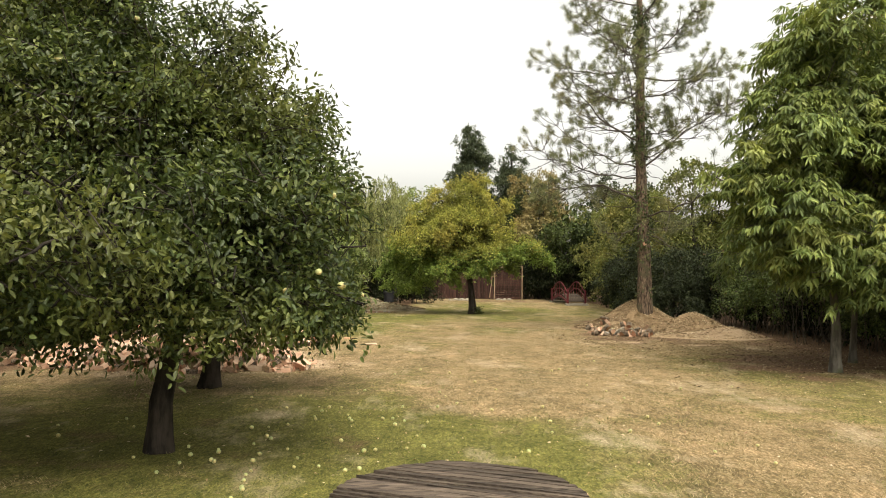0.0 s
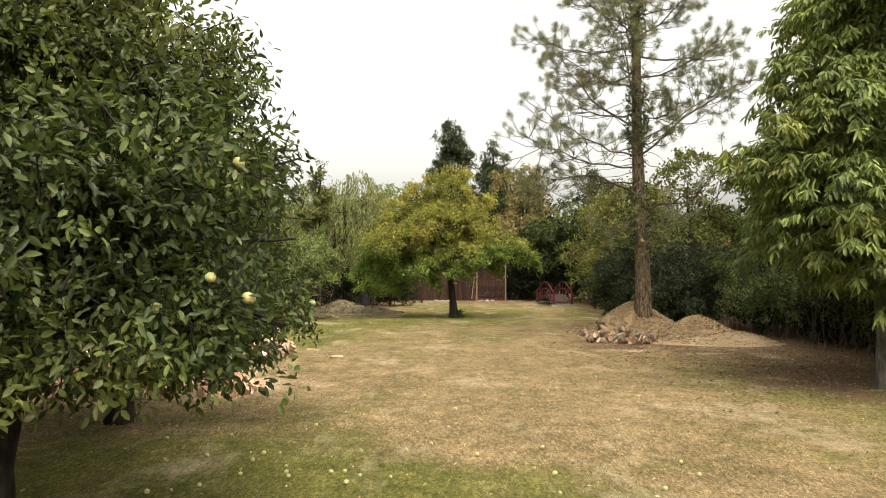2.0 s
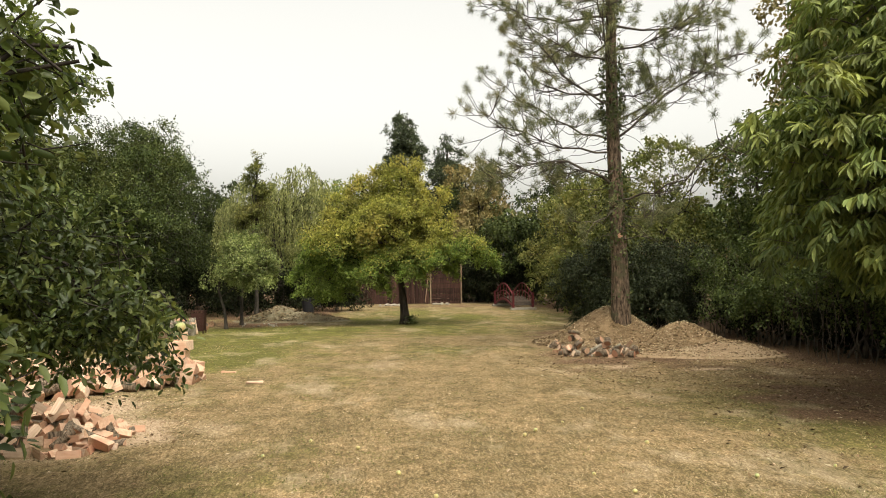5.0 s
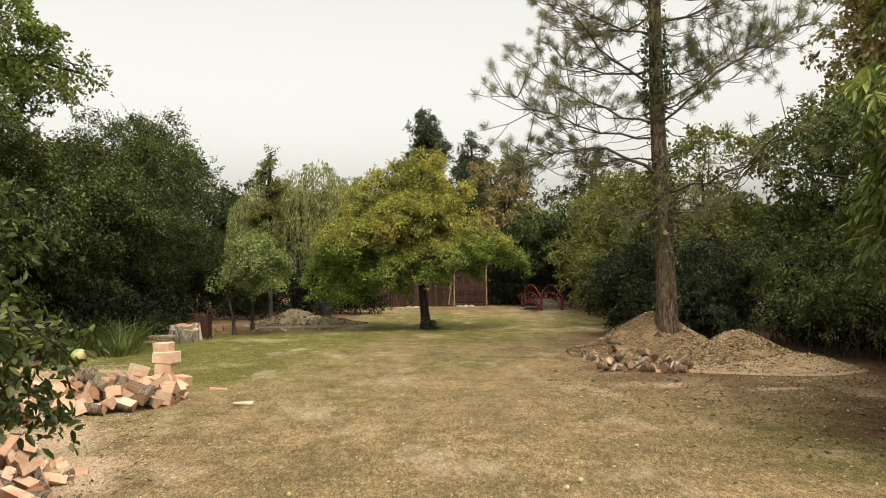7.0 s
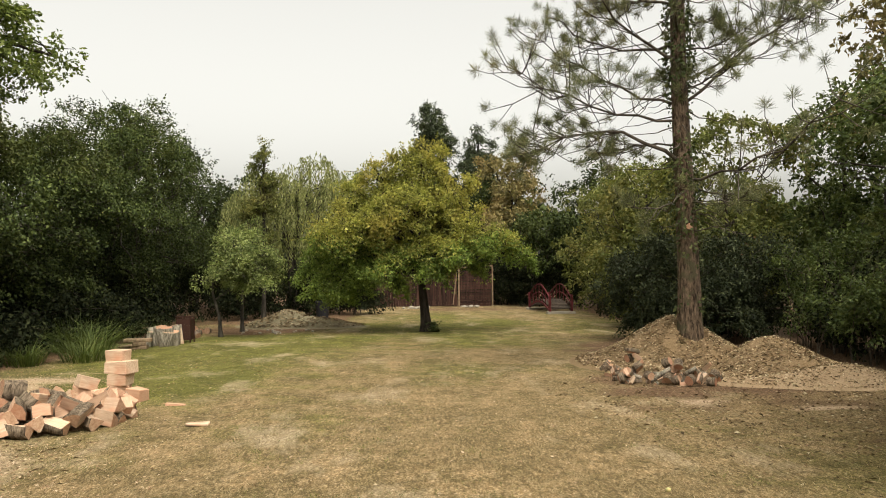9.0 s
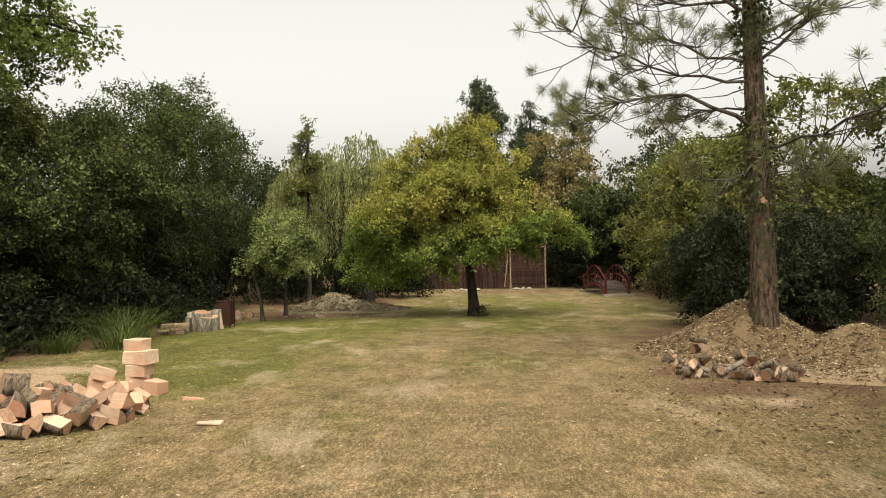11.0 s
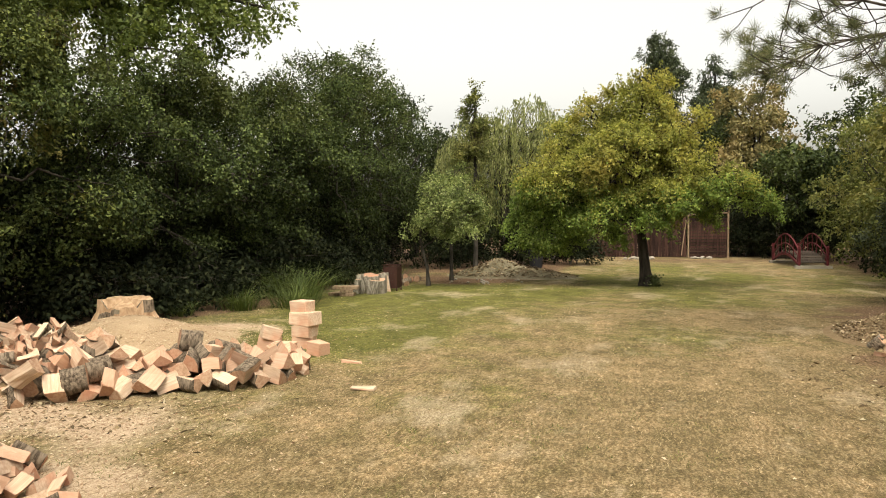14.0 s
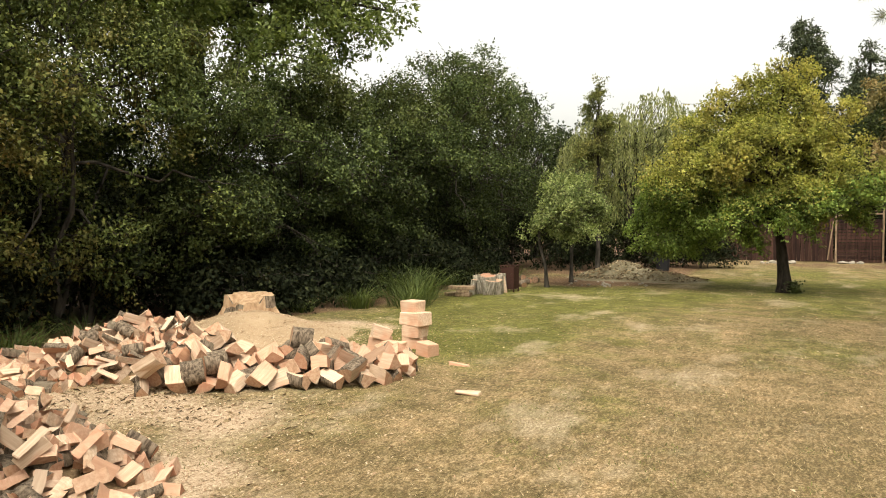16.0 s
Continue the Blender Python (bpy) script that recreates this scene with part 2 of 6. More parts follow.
M_ROOF = grain_mat("roof_tile", ((0.3, (0.22, 0.085, 0.05)), (0.7, (0.36, 0.16, 0.10))), 8.0, 0.9, 0.01)
M_BIN = grain_mat("black_plastic", ((0.3, (0.012, 0.012, 0.013)), (0.7, (0.03, 0.03, 0.032))), 20.0, 0.55, 0.002)
M_CHIP_BITS = bits_mat("chip_bits", ((0.0, (0.075, 0.048, 0.022)), (0.45, (0.24, 0.17, 0.092)), (0.8, (0.44, 0.33, 0.195)), (1.0, (0.62, 0.53, 0.36))))
M_LITTER = bits_mat("leaf_litter", ((0.0, (0.06, 0.042, 0.024)), (0.5, (0.18, 0.12, 0.06)), (0.85, (0.30, 0.22, 0.12)), (1.0, (0.50, 0.43, 0.28))))
M_SAW_BITS = bits_mat("sawdust_bits", ((0.0, (0.24, 0.14, 0.08)), (0.5, (0.42, 0.29, 0.18)), (1.0, (0.60, 0.48, 0.33))))


# ---- mesh helpers ----
def mesh_np(name, verts, faces, mats=(), smooth=False, index=None):
    """A mesh from arrays; all faces have the same number of corners."""
    verts, faces = np.asarray(verts, dtype=np.float32), np.asarray(faces, dtype=np.int32)
    me = bpy.data.meshes.new(name)
    k = faces.shape[1]
    me.vertices.add(len(verts))
    me.vertices.foreach_set("co", verts.ravel())
    me.loops.add(faces.size)
    me.loops.foreach_set("vertex_index", faces.ravel())
    me.polygons.add(len(faces))
    me.polygons.foreach_set("loop_start", np.arange(len(faces), dtype=np.int32) * k)
    for m in mats:
        me.materials.append(m)
    if index is not None:
        me.polygons.foreach_set("material_index", np.asarray(index, dtype=np.int32))
    if smooth:
        me.polygons.foreach_set("use_smooth", np.ones(len(faces), dtype=bool))
    me.update(calc_edges=True)
    return me


def part(name, me, parent=None, label="", material=None):
    """Links a mesh or a bmesh as one object under its thing."""
    if isinstance(me, bmesh.types.BMesh):
        data = bpy.data.meshes.new(name)
        me.to_mesh(data)
        me.free()
        me = data
    if material:
        me.materials.append(material)
    ob = new(name, me)
    if parent:
        ob.parent = parent
    if label:
        tagged(ob, label)
    return ob


def thing(name, at, label, category, group="", kind=""):
    ob = new(name)
    ob.location = at
    ob.empty_display_size = 0.1
    return tagged(ob, label, category, group, kind)


def unit(v):
    return v / np.maximum(np.linalg.norm(v, axis=-1, keepdims=True), 1e-9)


def waves(p, freq, seed):
    """Smooth noise about -1 to 1 at many points."""
    g = np.random.default_rng(seed)
    k = unit(g.normal(size=(7, 3))) * freq * g.uniform(0.6, 1.6, (7, 1)) * 2
    return np.sin(p @ k.T + g.uniform(0, 6.28, 7)).sum(1) / 3.2


def ground_z(x, y):
    """The lawn's height: level, then falling slightly towards the far end, with small unevenness."""
    x, y = np.broadcast_arrays(np.asarray(x, dtype=float), np.asarray(y, dtype=float))
    s = np.clip((y - 18) / 14, 0, 1)
    flat = np.stack([x.ravel(), y.ravel(), 0 * x.ravel()], 1)
    near = np.exp(-((x / 25) ** 2 + ((y - 20) / 40) ** 2))
    z = -0.18 * s * s * (3 - 2 * s) + near * (0.010 * waves(flat, 1.6, 3) + 0.016 * waves(flat, 0.5, 4)).reshape(x.shape)
    return z if z.shape else float(z)


class Wood:
    """Gathers tapering tubes into one mesh of quads."""

    def __init__(self):
        self.v, self.f, self.n = [], [], 0

    def tube(self, pts, radii, sides=6, wobble=0.0, seed=0):
        pts = np.asarray(pts, dtype=float)
        radii = np.broadcast_to(np.asarray(radii, dtype=float), (len(pts),))
        tan = unit(np.gradient(pts, axis=0))
        ref = np.where(np.abs(tan[:, 2:3]) > 0.9, np.array([[1.0, 0, 0]]), np.array([[0, 0, 1.0]]))
        a = unit(np.cross(tan, ref))
        b = np.cross(tan, a)
        ang = np.linspace(0, 2 * np.pi, sides, endpoint=False)
        rr = radii[:, None] * np.ones((1, sides))
        if wobble:
            g = np.random.default_rng(seed)
            rr = rr * (1 + wobble * g.uniform(-1, 1, (1, sides)) + 0.5 * wobble * g.uniform(-1, 1, rr.shape))
        ring = pts[:, None, :] + rr[..., None] * (np.cos(ang)[None, :, None] * a[:, None, :] + np.sin(ang)[None, :, None] * b[:, None, :])
        m = len(pts)
        i = np.arange(m - 1)[:, None] * sides + np.arange(sides)[None, :]
        j = np.arange(m - 1)[:, None] * sides + (np.arange(sides)[None, :] + 1) % sides
        q = np.stack([i, j, j + sides, i + sides], -1).reshape(-1, 4) + self.n
        self.v.append(ring.reshape(-1, 3))
        self.f.append(q)
        self.n += m * sides

    def mesh(self, name, mat):
        return mesh_np(name, np.concatenate(self.v), np.concatenate(self.f), (mat,), True)


def bend(a, b, sag, n, rng, wig=0.06):
    """A limb's line from a to b, bowed upward by sag, a little crooked."""
    a, b = np.asarray(a, dtype=float), np.asarray(b, dtype=float)
    t = np.linspace(0, 1, n)[:, None]
    p = a + (b - a) * t
    p[:, 2] += sag * np.sin(np.pi * t[:, 0])
    w = rng.normal(size=(n, 3)) * wig * np.linalg.norm(b - a) * 0.5
    w[0] = 0
    w[-1] = 0
    return p + w


def leaf_mesh(name, pos, way, nrm, length, width, mat, oval=False, fold=0.18):
    """One small folded leaf for every row of pos."""
    n = len(pos)
    way = unit(way)
    side = unit(np.cross(way, nrm))
    up = np.cross(side, way)
    L = np.broadcast_to(length, (n,))[:, None]
    W = np.broadcast_to(width, (n,))[:, None] * 0.5
    base, tip = pos, pos + way * L - up * L * 0.12
    if not oval:
        mid = pos + way * L * 0.45 + up * W * fold * 2
        v = np.stack([base, mid + side * W, tip, mid - side * W], 1).reshape(-1, 3)
        f = np.arange(4 * n).reshape(n, 4)
    else:
        m1, m2 = pos + way * L * 0.3 + up * W * fold, pos + way * L * 0.72 + up * W * fold * 0.6
        v = np.stack([base, tip, m1 + side * W, m2 + side * W * 0.8, m1 - side * W, m2 - side * W * 0.8], 1).reshape(-1, 3)
        q = np.array([[0, 2, 3, 1], [0, 1, 5, 4]])
        f = (np.arange(n)[:, None, None] * 6 + q[None]).reshape(-1, 4)
    return mesh_np(name, v, f, (mat,))


def shell(rng, lobes, n, deep=0.5, rough=0.16, freq=1.2, gap=-9.0, gapfreq=1.0, seed=1, low=None, sub=0.34, cover=1.0, fill=0.14):
    """Places for twigs in a crown made of lobes (x, y, z, rx, ry, rz). Each lobe carries leafy boughs like tilted, domed pads with dark gaps between them. Also the way out."""
    lobes = np.asarray(lobes, dtype=float)
    area = lobes[:, 3] * lobes[:, 4] + lobes[:, 3] * lobes[:, 5] + lobes[:, 4] * lobes[:, 5]
    many = max(24, int(len(lobes) * 13 * cover * (0.30 / sub) ** 1.7))
    k = rng.choice(len(lobes), many, p=area / area.sum())
    d = unit(rng.normal(size=(many, 3)) + np.array([0, 0, 0.15]))
    p = lobes[k, :3] + d * lobes[k, 3:6]
    s = rng.uniform(0.62, 0.98, many) * (1 + rough * waves(p, freq, seed))
    c = lobes[k, :3] + d * lobes[k, 3:6] * s[:, None]
    r = np.mean(lobes[k, 3:6], axis=1) * sub * rng.uniform(0.6, 1.5, many)
    ok = waves(c, gapfreq, seed + 9) > gap
    if low is not None:
        ok &= c[:, 2] > low + 0.1
    c, r, d = c[ok], r[ok], d[ok]
    inner = int(n * fill)
    m = n - inner
    j = rng.choice(len(c), m, p=r ** 2 / (r ** 2).sum())
    nrm = unit(d * np.array([0.75, 0.75, 0.4]) + np.array([0, 0, 0.75]) + rng.normal(size=d.shape) * 0.22)
    u = unit(np.cross(nrm, d + 0.3 * rng.normal(size=d.shape)))
    v = np.cross(nrm, u)
    a, q = rng.uniform(0, 6.28, m), rng.random(m) ** 0.55
    ragged = 1 + 0.3 * np.sin(a * 3 + j * 1.7) + 0.2 * np.sin(a * 5 + j * 2.9)
    flat = (np.cos(a)[:, None] * u[j] + np.sin(a)[:, None] * v[j])
    lift = 0.42 * (1 - 1.25 * q ** 2) - deep * 0.55 * rng.random(m) ** 2.2
    e = c[j] + flat * (r[j] * q * ragged)[:, None] * 1.15 + nrm[j] * (r[j] * lift)[:, None] + 0.07 * r[j][:, None] * rng.normal(size=(m, 3))
    way = unit(flat * (0.35 + q[:, None]) + d[j] * 0.45 + nrm[j] * 0.25)
    k2 = rng.choice(len(lobes), inner, p=area / area.sum())
    d2 = unit(rng.normal(size=(inner, 3)))
    q2 = lobes[k2, :3] + d2 * lobes[k2, 3:6] * (0.8 * rng.random(inner) ** 0.4)[:, None]
    p, out = np.concatenate([e, q2]), np.concatenate([way, d2])
    if low is not None:
        keep = p[:, 2] > low
        p, out = p[keep], out[keep]
    return p, out


def sprays(rng, p, out, per, twig, droop=0.25, flat=0.7, spread=0.85):
    """Leaves along a short twig at each place: positions, ways and normals."""
    n = len(p)
    axis = unit(out * 0.8 + rng.normal(size=(n, 3)) * 0.45 + np.array([0, 0, 0.25 - droop]))
    t = np.tile((np.arange(per) + 0.5) / per, n)
    a = np.repeat(axis, per, 0)
    pos = np.repeat(p, per, 0) + a * ((t - 0.6) * twig)[:, None] + rng.normal(size=(n * per, 3)) * twig * 0.16
    way = unit(a * 0.55 + rng.normal(size=(n * per, 3)) * spread + np.array([0, 0, -droop]))
    nrm = unit(np.array([0, 0, flat]) + np.repeat(out, per, 0) * 0.5 + rng.normal(size=(n * per, 3)) * 0.55)
    return pos, way, nrm, axis


def crown_tree(name, label, at, trunk, r0, lobes, n, per, leaf, twig, leafmat, bark, seed, category="tree", droop=0.25, deep=0.5,
               rough=0.16, freq=1.2, gap=-0.75, gapfreq=1.0, limbs=3, low=None, oval=False, twigs=0.35, group="", second=None, flare=1.5, stems=(), sub=0.34, thick=0.07, whorl=False, shoots=0, shoot=0.6, cover=1.0, fill=0.14):
    """A tree: tapered trunk with limbs to every lobe, and a crown of many leaves. Lobes and trunk are given from its foot."""
    rng = np.random.default_rng(seed)
    z0 = float(ground_z(at[0], at[1]))
    tree = thing(name, (at[0], at[1], z0), label, category, group)
    w = Wood()
    trunk = np.asarray(trunk, dtype=float)
    tt = np.linspace(0, 1, 14)
    line = np.stack([np.interp(tt, np.linspace(0, 1, len(trunk)), trunk[:, i]) for i in range(3)], 1)
    line[0, 2] -= 0.06
    rad = r0 * (1 - 0.62 * tt) * (1 + (flare - 1) * np.exp(-tt * 14))
    w.tube(line, rad, 12, 0.10, seed)
    part("trunk", w.mesh("trunk", bark), tree)
    w = Wood()
    for sx, sy, tx, ty, tz, sr in stems:
        w.tube(bend((sx, sy, -0.05), (tx, ty, tz), 0.1, 7, rng, 0.05), np.linspace(sr, sr * 0.4, 7), 7, 0.1, seed)
    p, out = shell(rng, lobes, n, deep, rough, freq, gap, gapfreq, seed, low, sub, cover, fill)
    lob = np.asarray(lobes, dtype=float)
    rl = min(thick, r0 * 0.36)
    for c in lob:
        t0 = rng.uniform(0.5, 0.98)
        root = line[int(t0 * 13)]
        ln = bend(root, c[:3], 0.08 * np.linalg.norm(c[:3] - root), 7, rng)
        w.tube(ln, np.linspace(rl, rl * 0.42, 7), 7)
        for _ in range(limbs):
            d = unit(rng.normal(size=3) + np.array([0, 0, 0.2]))
            e = c[:3] + d * c[3:6] * 0.8
            if low is not None:
                e[2] = max(e[2], low + 0.55)
            a0 = ln[rng.integers(3, 7)]
            w.tube(bend(a0, e, 0.06 * np.linalg.norm(e - a0), 5, rng), np.linspace(rl * 0.4, 0.008, 5), 5)
    pick = rng.random(len(p)) < twigs
    pos, way, nrm, axis = sprays(rng, p, out, per, twig, droop, spread=0.6)
    if whorl:
        # long leaves fanning out and hanging round the end of each twig
        n = len(p)
        axis = unit(out * np.array([1, 1, 0.35]) + rng.normal(size=(n, 3)) * 0.4 + np.array([0, 0, 0.1]))
        side = unit(np.cross(axis, np.array([0, 0, 1.0])))
        over = np.cross(side, axis)
        t = np.tile((np.arange(per) + 0.5) / per, n)
        turn = np.tile(np.arange(per) * 2.4, n) + np.repeat(rng.uniform(0, 6.28, n), per)
        a, b, c = np.repeat(axis, per, 0), np.repeat(side, per, 0), np.repeat(over, per, 0)
        pos = np.repeat(p, per, 0) + a * ((t - 0.5) * twig)[:, None] - np.array([0, 0, 1.0]) * (twig * 0.35 * t ** 2)[:, None] + rng.normal(size=(n * per, 3)) * 0.012
        way = unit(a * (0.2 + 0.6 * t)[:, None] + b * np.cos(turn)[:, None] + c * 0.45 * np.sin(turn)[:, None] + np.array([0, 0, -1.0]) * rng.uniform(0.45, 1.35, n * per)[:, None])
        nrm = unit(np.array([0, 0, 1.0]) + a * 0.3 + rng.normal(size=(n * per, 3)) * 0.25)
    if low is not None:
        pick &= p[:, 2] > low + 0.5
    for q, a in zip(p[pick], axis[pick]):
        w.tube([q - a * twig * 1.2, q - a * twig * 0.5, q + a * twig * 0.4], (0.007, 0.005, 0.002), 3)
    if shoots:
        # long leafy shoots standing out of the crown
        high = p[:, 2] + 0.6 * rng.normal(size=len(p)) > np.quantile(p[:, 2], 0.45)
        pick = rng.choice(np.flatnonzero(high & (out[:, 2] > -0.3)), shoots)
        per2 = 16
        for i in pick:
            d = unit(out[i] * 0.7 + np.array([0, 0, 0.75]) + rng.normal(size=3) * 0.35)
            k = shoot * rng.uniform(0.5, 1.3)
            tip = p[i] + d * k + np.array([0, 0, -0.1 * k])
            ln = bend(p[i] - d * 0.15, tip, 0.08 * k, 5, rng, 0.05)
            w.tube(ln, np.linspace(0.008, 0.003, 5), 3)
            s = np.sort(rng.random(per2))
            at_s = np.stack([np.interp(s, np.linspace(0, 1, 5), ln[:, c]) for c in range(3)], 1)
            pos = np.concatenate([pos, at_s])
            way = np.concatenate([way, unit(d * 0.5 + rng.normal(size=(per2, 3)) * 0.8 - np.array([0, 0, droop]))])
            nrm = np.concatenate([nrm, unit(np.array([0, 0, 0.7]) + rng.normal(size=(per2, 3)) * 0.6)])
    tagged(part("branchwork", w.mesh("branchwork", bark), tree), kind="stuff")
    L = leaf[0] * rng.uniform(0.7, 1.25, len(pos))
    W = leaf[1] * rng.uniform(0.75, 1.2, len(pos))
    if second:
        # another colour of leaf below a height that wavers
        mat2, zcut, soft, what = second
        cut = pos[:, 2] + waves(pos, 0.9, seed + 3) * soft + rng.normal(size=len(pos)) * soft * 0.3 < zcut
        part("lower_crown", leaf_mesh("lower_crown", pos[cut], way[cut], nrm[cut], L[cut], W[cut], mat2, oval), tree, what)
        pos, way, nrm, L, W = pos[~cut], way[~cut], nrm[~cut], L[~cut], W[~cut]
    part("crown", leaf_mesh("crown", pos, way, nrm, L, W, leafmat, oval), tree)
    return tree, p, out


# ---- ground ----
def blob(x, y, cx, cy, rx, ry, p=2.0):
    return np.exp(-(((x - cx) / rx) ** 2 + ((y - cy) / ry) ** 2) ** (p / 2))


def axis_steps(lo, hi, step, far):
    mid = np.arange(lo, hi + step / 2, step)
    g = [step]
    while sum(g) < far:
        g.append(g[-1] * 1.35)
    s = np.cumsum(g)
    return np.concatenate([lo - s[::-1], mid, hi + s])


def build_ground():
    xs, ys = axis_steps(-12, 13, 0.2, 1500), axis_steps(-4, 48, 0.2, 1500)
    X, Y = np.meshgrid(xs, ys)
    x, y = X.ravel(), Y.ravel()
    flat = np.stack([x, y, 0 * x], 1)
    z = ground_z(x, y)
    nx, ny = len(xs), len(ys)
    i = (np.arange(ny - 1)[:, None] * nx + np.arange(nx - 1)[None, :]).ravel()
    me = mesh_np("ground", np.stack([x, y, z], 1), np.stack([i, i + 1, i + nx + 1, i + nx], 1), (), True)
    w1, w2, w3 = waves(flat, 0.9, 11), waves(flat, 2.4, 12), waves(flat, 0.35, 13)
    green = 0.95 * blob(x, y, -2.6, 6.0, 3.6, 4.6, 3) + 0.9 * blob(x, y, -4.0, 23.5, 3.2, 5.5, 3) + 0.75 * blob(x, y, 1.0, 31.5, 6.5, 7.5, 3)
    green += 0.5 * blob(x, y, 1.5, 4.0, 2.8, 3.0) + 0.35 * blob(x, y, -3, 17, 3, 6)
    green += 0.10 + 0.24 * w1 + 0.20 * w2 + 0.12 * w3 + 0.12 * blob(x, y, -0.8, 13.5, 1.8, 2.6)
    green += 0.55 * blob(x, y, 0.2, 7.0, 2.2, 1.7, 3)
    green -= 0.5 * blob(x, y, 2.0, 13.0, 3.0, 5.5)
    # Greener turf by the chestnut, which also puts its shade into the colour
    green += 0.75 * blob(x, y, 5.9, 12.0, 2.4, 4.2, 3) + 0.3 * blob(x, y, 4.6, 24.5, 2.2, 3.5)
    soil = 0.55 * blob(x, y, 4.9, 17.9, 1.7, 1.5, 3) + 0.55 * blob(x, y, 9.0, 14.5, 2.6, 5.5, 2) + 0.9 * blob(x, y, 7.2, 22.0, 3.0, 4.0, 4)
    soil += np.clip((-x - 7.1 + 0.7 * np.clip((y - 19) / 2, 0, 1) - 0.25 * w1) / 0.5, 0, 1) + np.clip((x - 8.0 - 0.3 * w1) / 0.6, 0, 1) * (y > 10) + 0.8 * blob(x, y, -4.2, 30.6, 2.6, 2.0, 3)
    # Earth colour stands in for the shade under the far trees by the willow
    soil += 1.1 * np.clip((y - 32.5) / 1.5, 0, 1) * np.clip((-1.0 - x) / 1.5, 0, 1)
    soil += 0.55 * blob(x, y, 4.2, 40.8, 4.5, 1.6, 3) + np.clip((y - 43.5) / 0.8, 0, 1)
    # Bare earth by the chestnut and apple trunk, also standing in for their shade
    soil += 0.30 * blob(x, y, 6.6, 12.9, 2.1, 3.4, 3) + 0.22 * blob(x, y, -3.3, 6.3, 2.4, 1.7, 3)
    soil += (0.22 * w2 + 0.15 * w1) * (soil > 0.05)
    dust = 0.72 * blob(x, y, -4.4, 14.3, 1.8, 1.1, 2.5) + 1.0 * blob(x, y, -5.9, 17.2, 1.6, 1.5, 3) + 0.9 * blob(x, y, -2.6, 12.7, 0.9, 0.7, 2.5)
    dust += 0.55 * blob(x, y, -5.5, 19.6, 1.0, 0.8, 3) + 0.8 * blob(x, y, 4.6, 16.75, 0.5, 0.22, 2) + 0.85 * blob(x, y, 5.9, 16.2, 0.5, 0.16, 2) + 0.5 * blob(x, y, -4.6, 12.0, 3.0, 0.9, 3)
    dust += 0.9 * blob(x, y, -1.8, 31.3, 0.9, 0.5, 3)
    dust += (0.25 * w2 + 0.1 * w1) * (dust > 0.03)
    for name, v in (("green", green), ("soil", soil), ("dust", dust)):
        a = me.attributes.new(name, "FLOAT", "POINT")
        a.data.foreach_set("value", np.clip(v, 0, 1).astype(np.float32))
    m, n, l, b = mat_new("lawn")
    fine = noise_node(n, l, 55.0, 6, 0.75)
    blade = noise_node(n, l, 34.0, 4, 0.7, (1.0, 0.35, 1.0))
    mid = noise_node(n, l, 4.5, 5, 0.65)
    big = noise_node(n, l, 1.1, 4, 0.65, (1.0, 0.6, 1.0))
    straw = ramp(n, ((0.38, (0.076, 0.050, 0.019)), (0.5, (0.176, 0.126, 0.062)), (0.63, (0.43, 0.322, 0.193))))
    lush = ramp(n, ((0.38, (0.036, 0.039, 0.009)), (0.5, (0.104, 0.102, 0.024)), (0.64, (0.24, 0.205, 0.062))))
    mixed = mixer(n, l, fine.outputs["Fac"], blade.outputs["Fac"], 0.35)
    l.new(mixed, straw.inputs["Fac"])
    l.new(mixed, lush.inputs["Fac"])

    def attr(name):
        a = n.new("ShaderNodeAttribute")
        a.attribute_name = name
        return a.outputs["Fac"]

    def ragged(name, amount, lo, hi):
        add = n.new("ShaderNodeMath")
        add.operation = "MULTIPLY_ADD"
        l.new(mid.outputs["Fac"], add.inputs[0])
        add.inputs[1].default_value = amount
        l.new(attr(name), add.inputs[2])
        r = n.new("ShaderNodeMapRange")
        l.new(add.outputs[0], r.inputs["Value"])
        r.inputs["From Min"].default_value, r.inputs["From Max"].default_value = lo + amount * 0.5, hi + amount * 0.5
        return r.outputs["Result"]

    col = mixer(n, l, straw.outputs["Color"], lush.outputs["Color"], ragged("green", 1.35, 0.17, 0.88))
    tone = ramp(n, ((0.34, (0.70, 0.72, 0.64)), (0.66, (1.25, 1.22, 1.20))))
    l.new(big.outputs["Fac"], tone.inputs["Fac"])
    col = mixer(n, l, col, tone.outputs["Color"], 0.8, "MULTIPLY")
    blot = noise_node(n, l, 3.1, 7, 0.72)
    blots = ramp(n, ((0.34, (0.58, 0.62, 0.46)), (0.5, (0.98, 0.98, 0.96)), (0.66, (1.42, 1.38, 1.40))))
    l.new(blot.outputs["Fac"], blots.inputs["Fac"])
    col = mixer(n, l, col, blots.outputs["Color"], 0.8, "MULTIPLY")
    tufts = noise_node(n, l, 20.0, 4, 0.75, (1.0, 0.42, 1.0))
    tuft_tone = ramp(n, ((0.36, (0.55, 0.57, 0.52)), (0.5, (1.0, 1.0, 1.0)), (0.64, (1.36, 1.32, 1.30))))
    l.new(tufts.outputs["Fac"], tuft_tone.inputs["Fac"])
    col = mixer(n, l, col, tuft_tone.outputs["Color"], 0.55, "MULTIPLY")
    # worn, bleached patches of straw
    worn = noise_node(n, l, 0.8, 6, 0.68, (1.0, 0.55, 1.0))
    worn_at = ramp(n, ((0.54, (0, 0, 0)), (0.68, (0.75, 0.75, 0.75))))
    l.new(worn.outputs["Fac"], worn_at.inputs["Fac"])
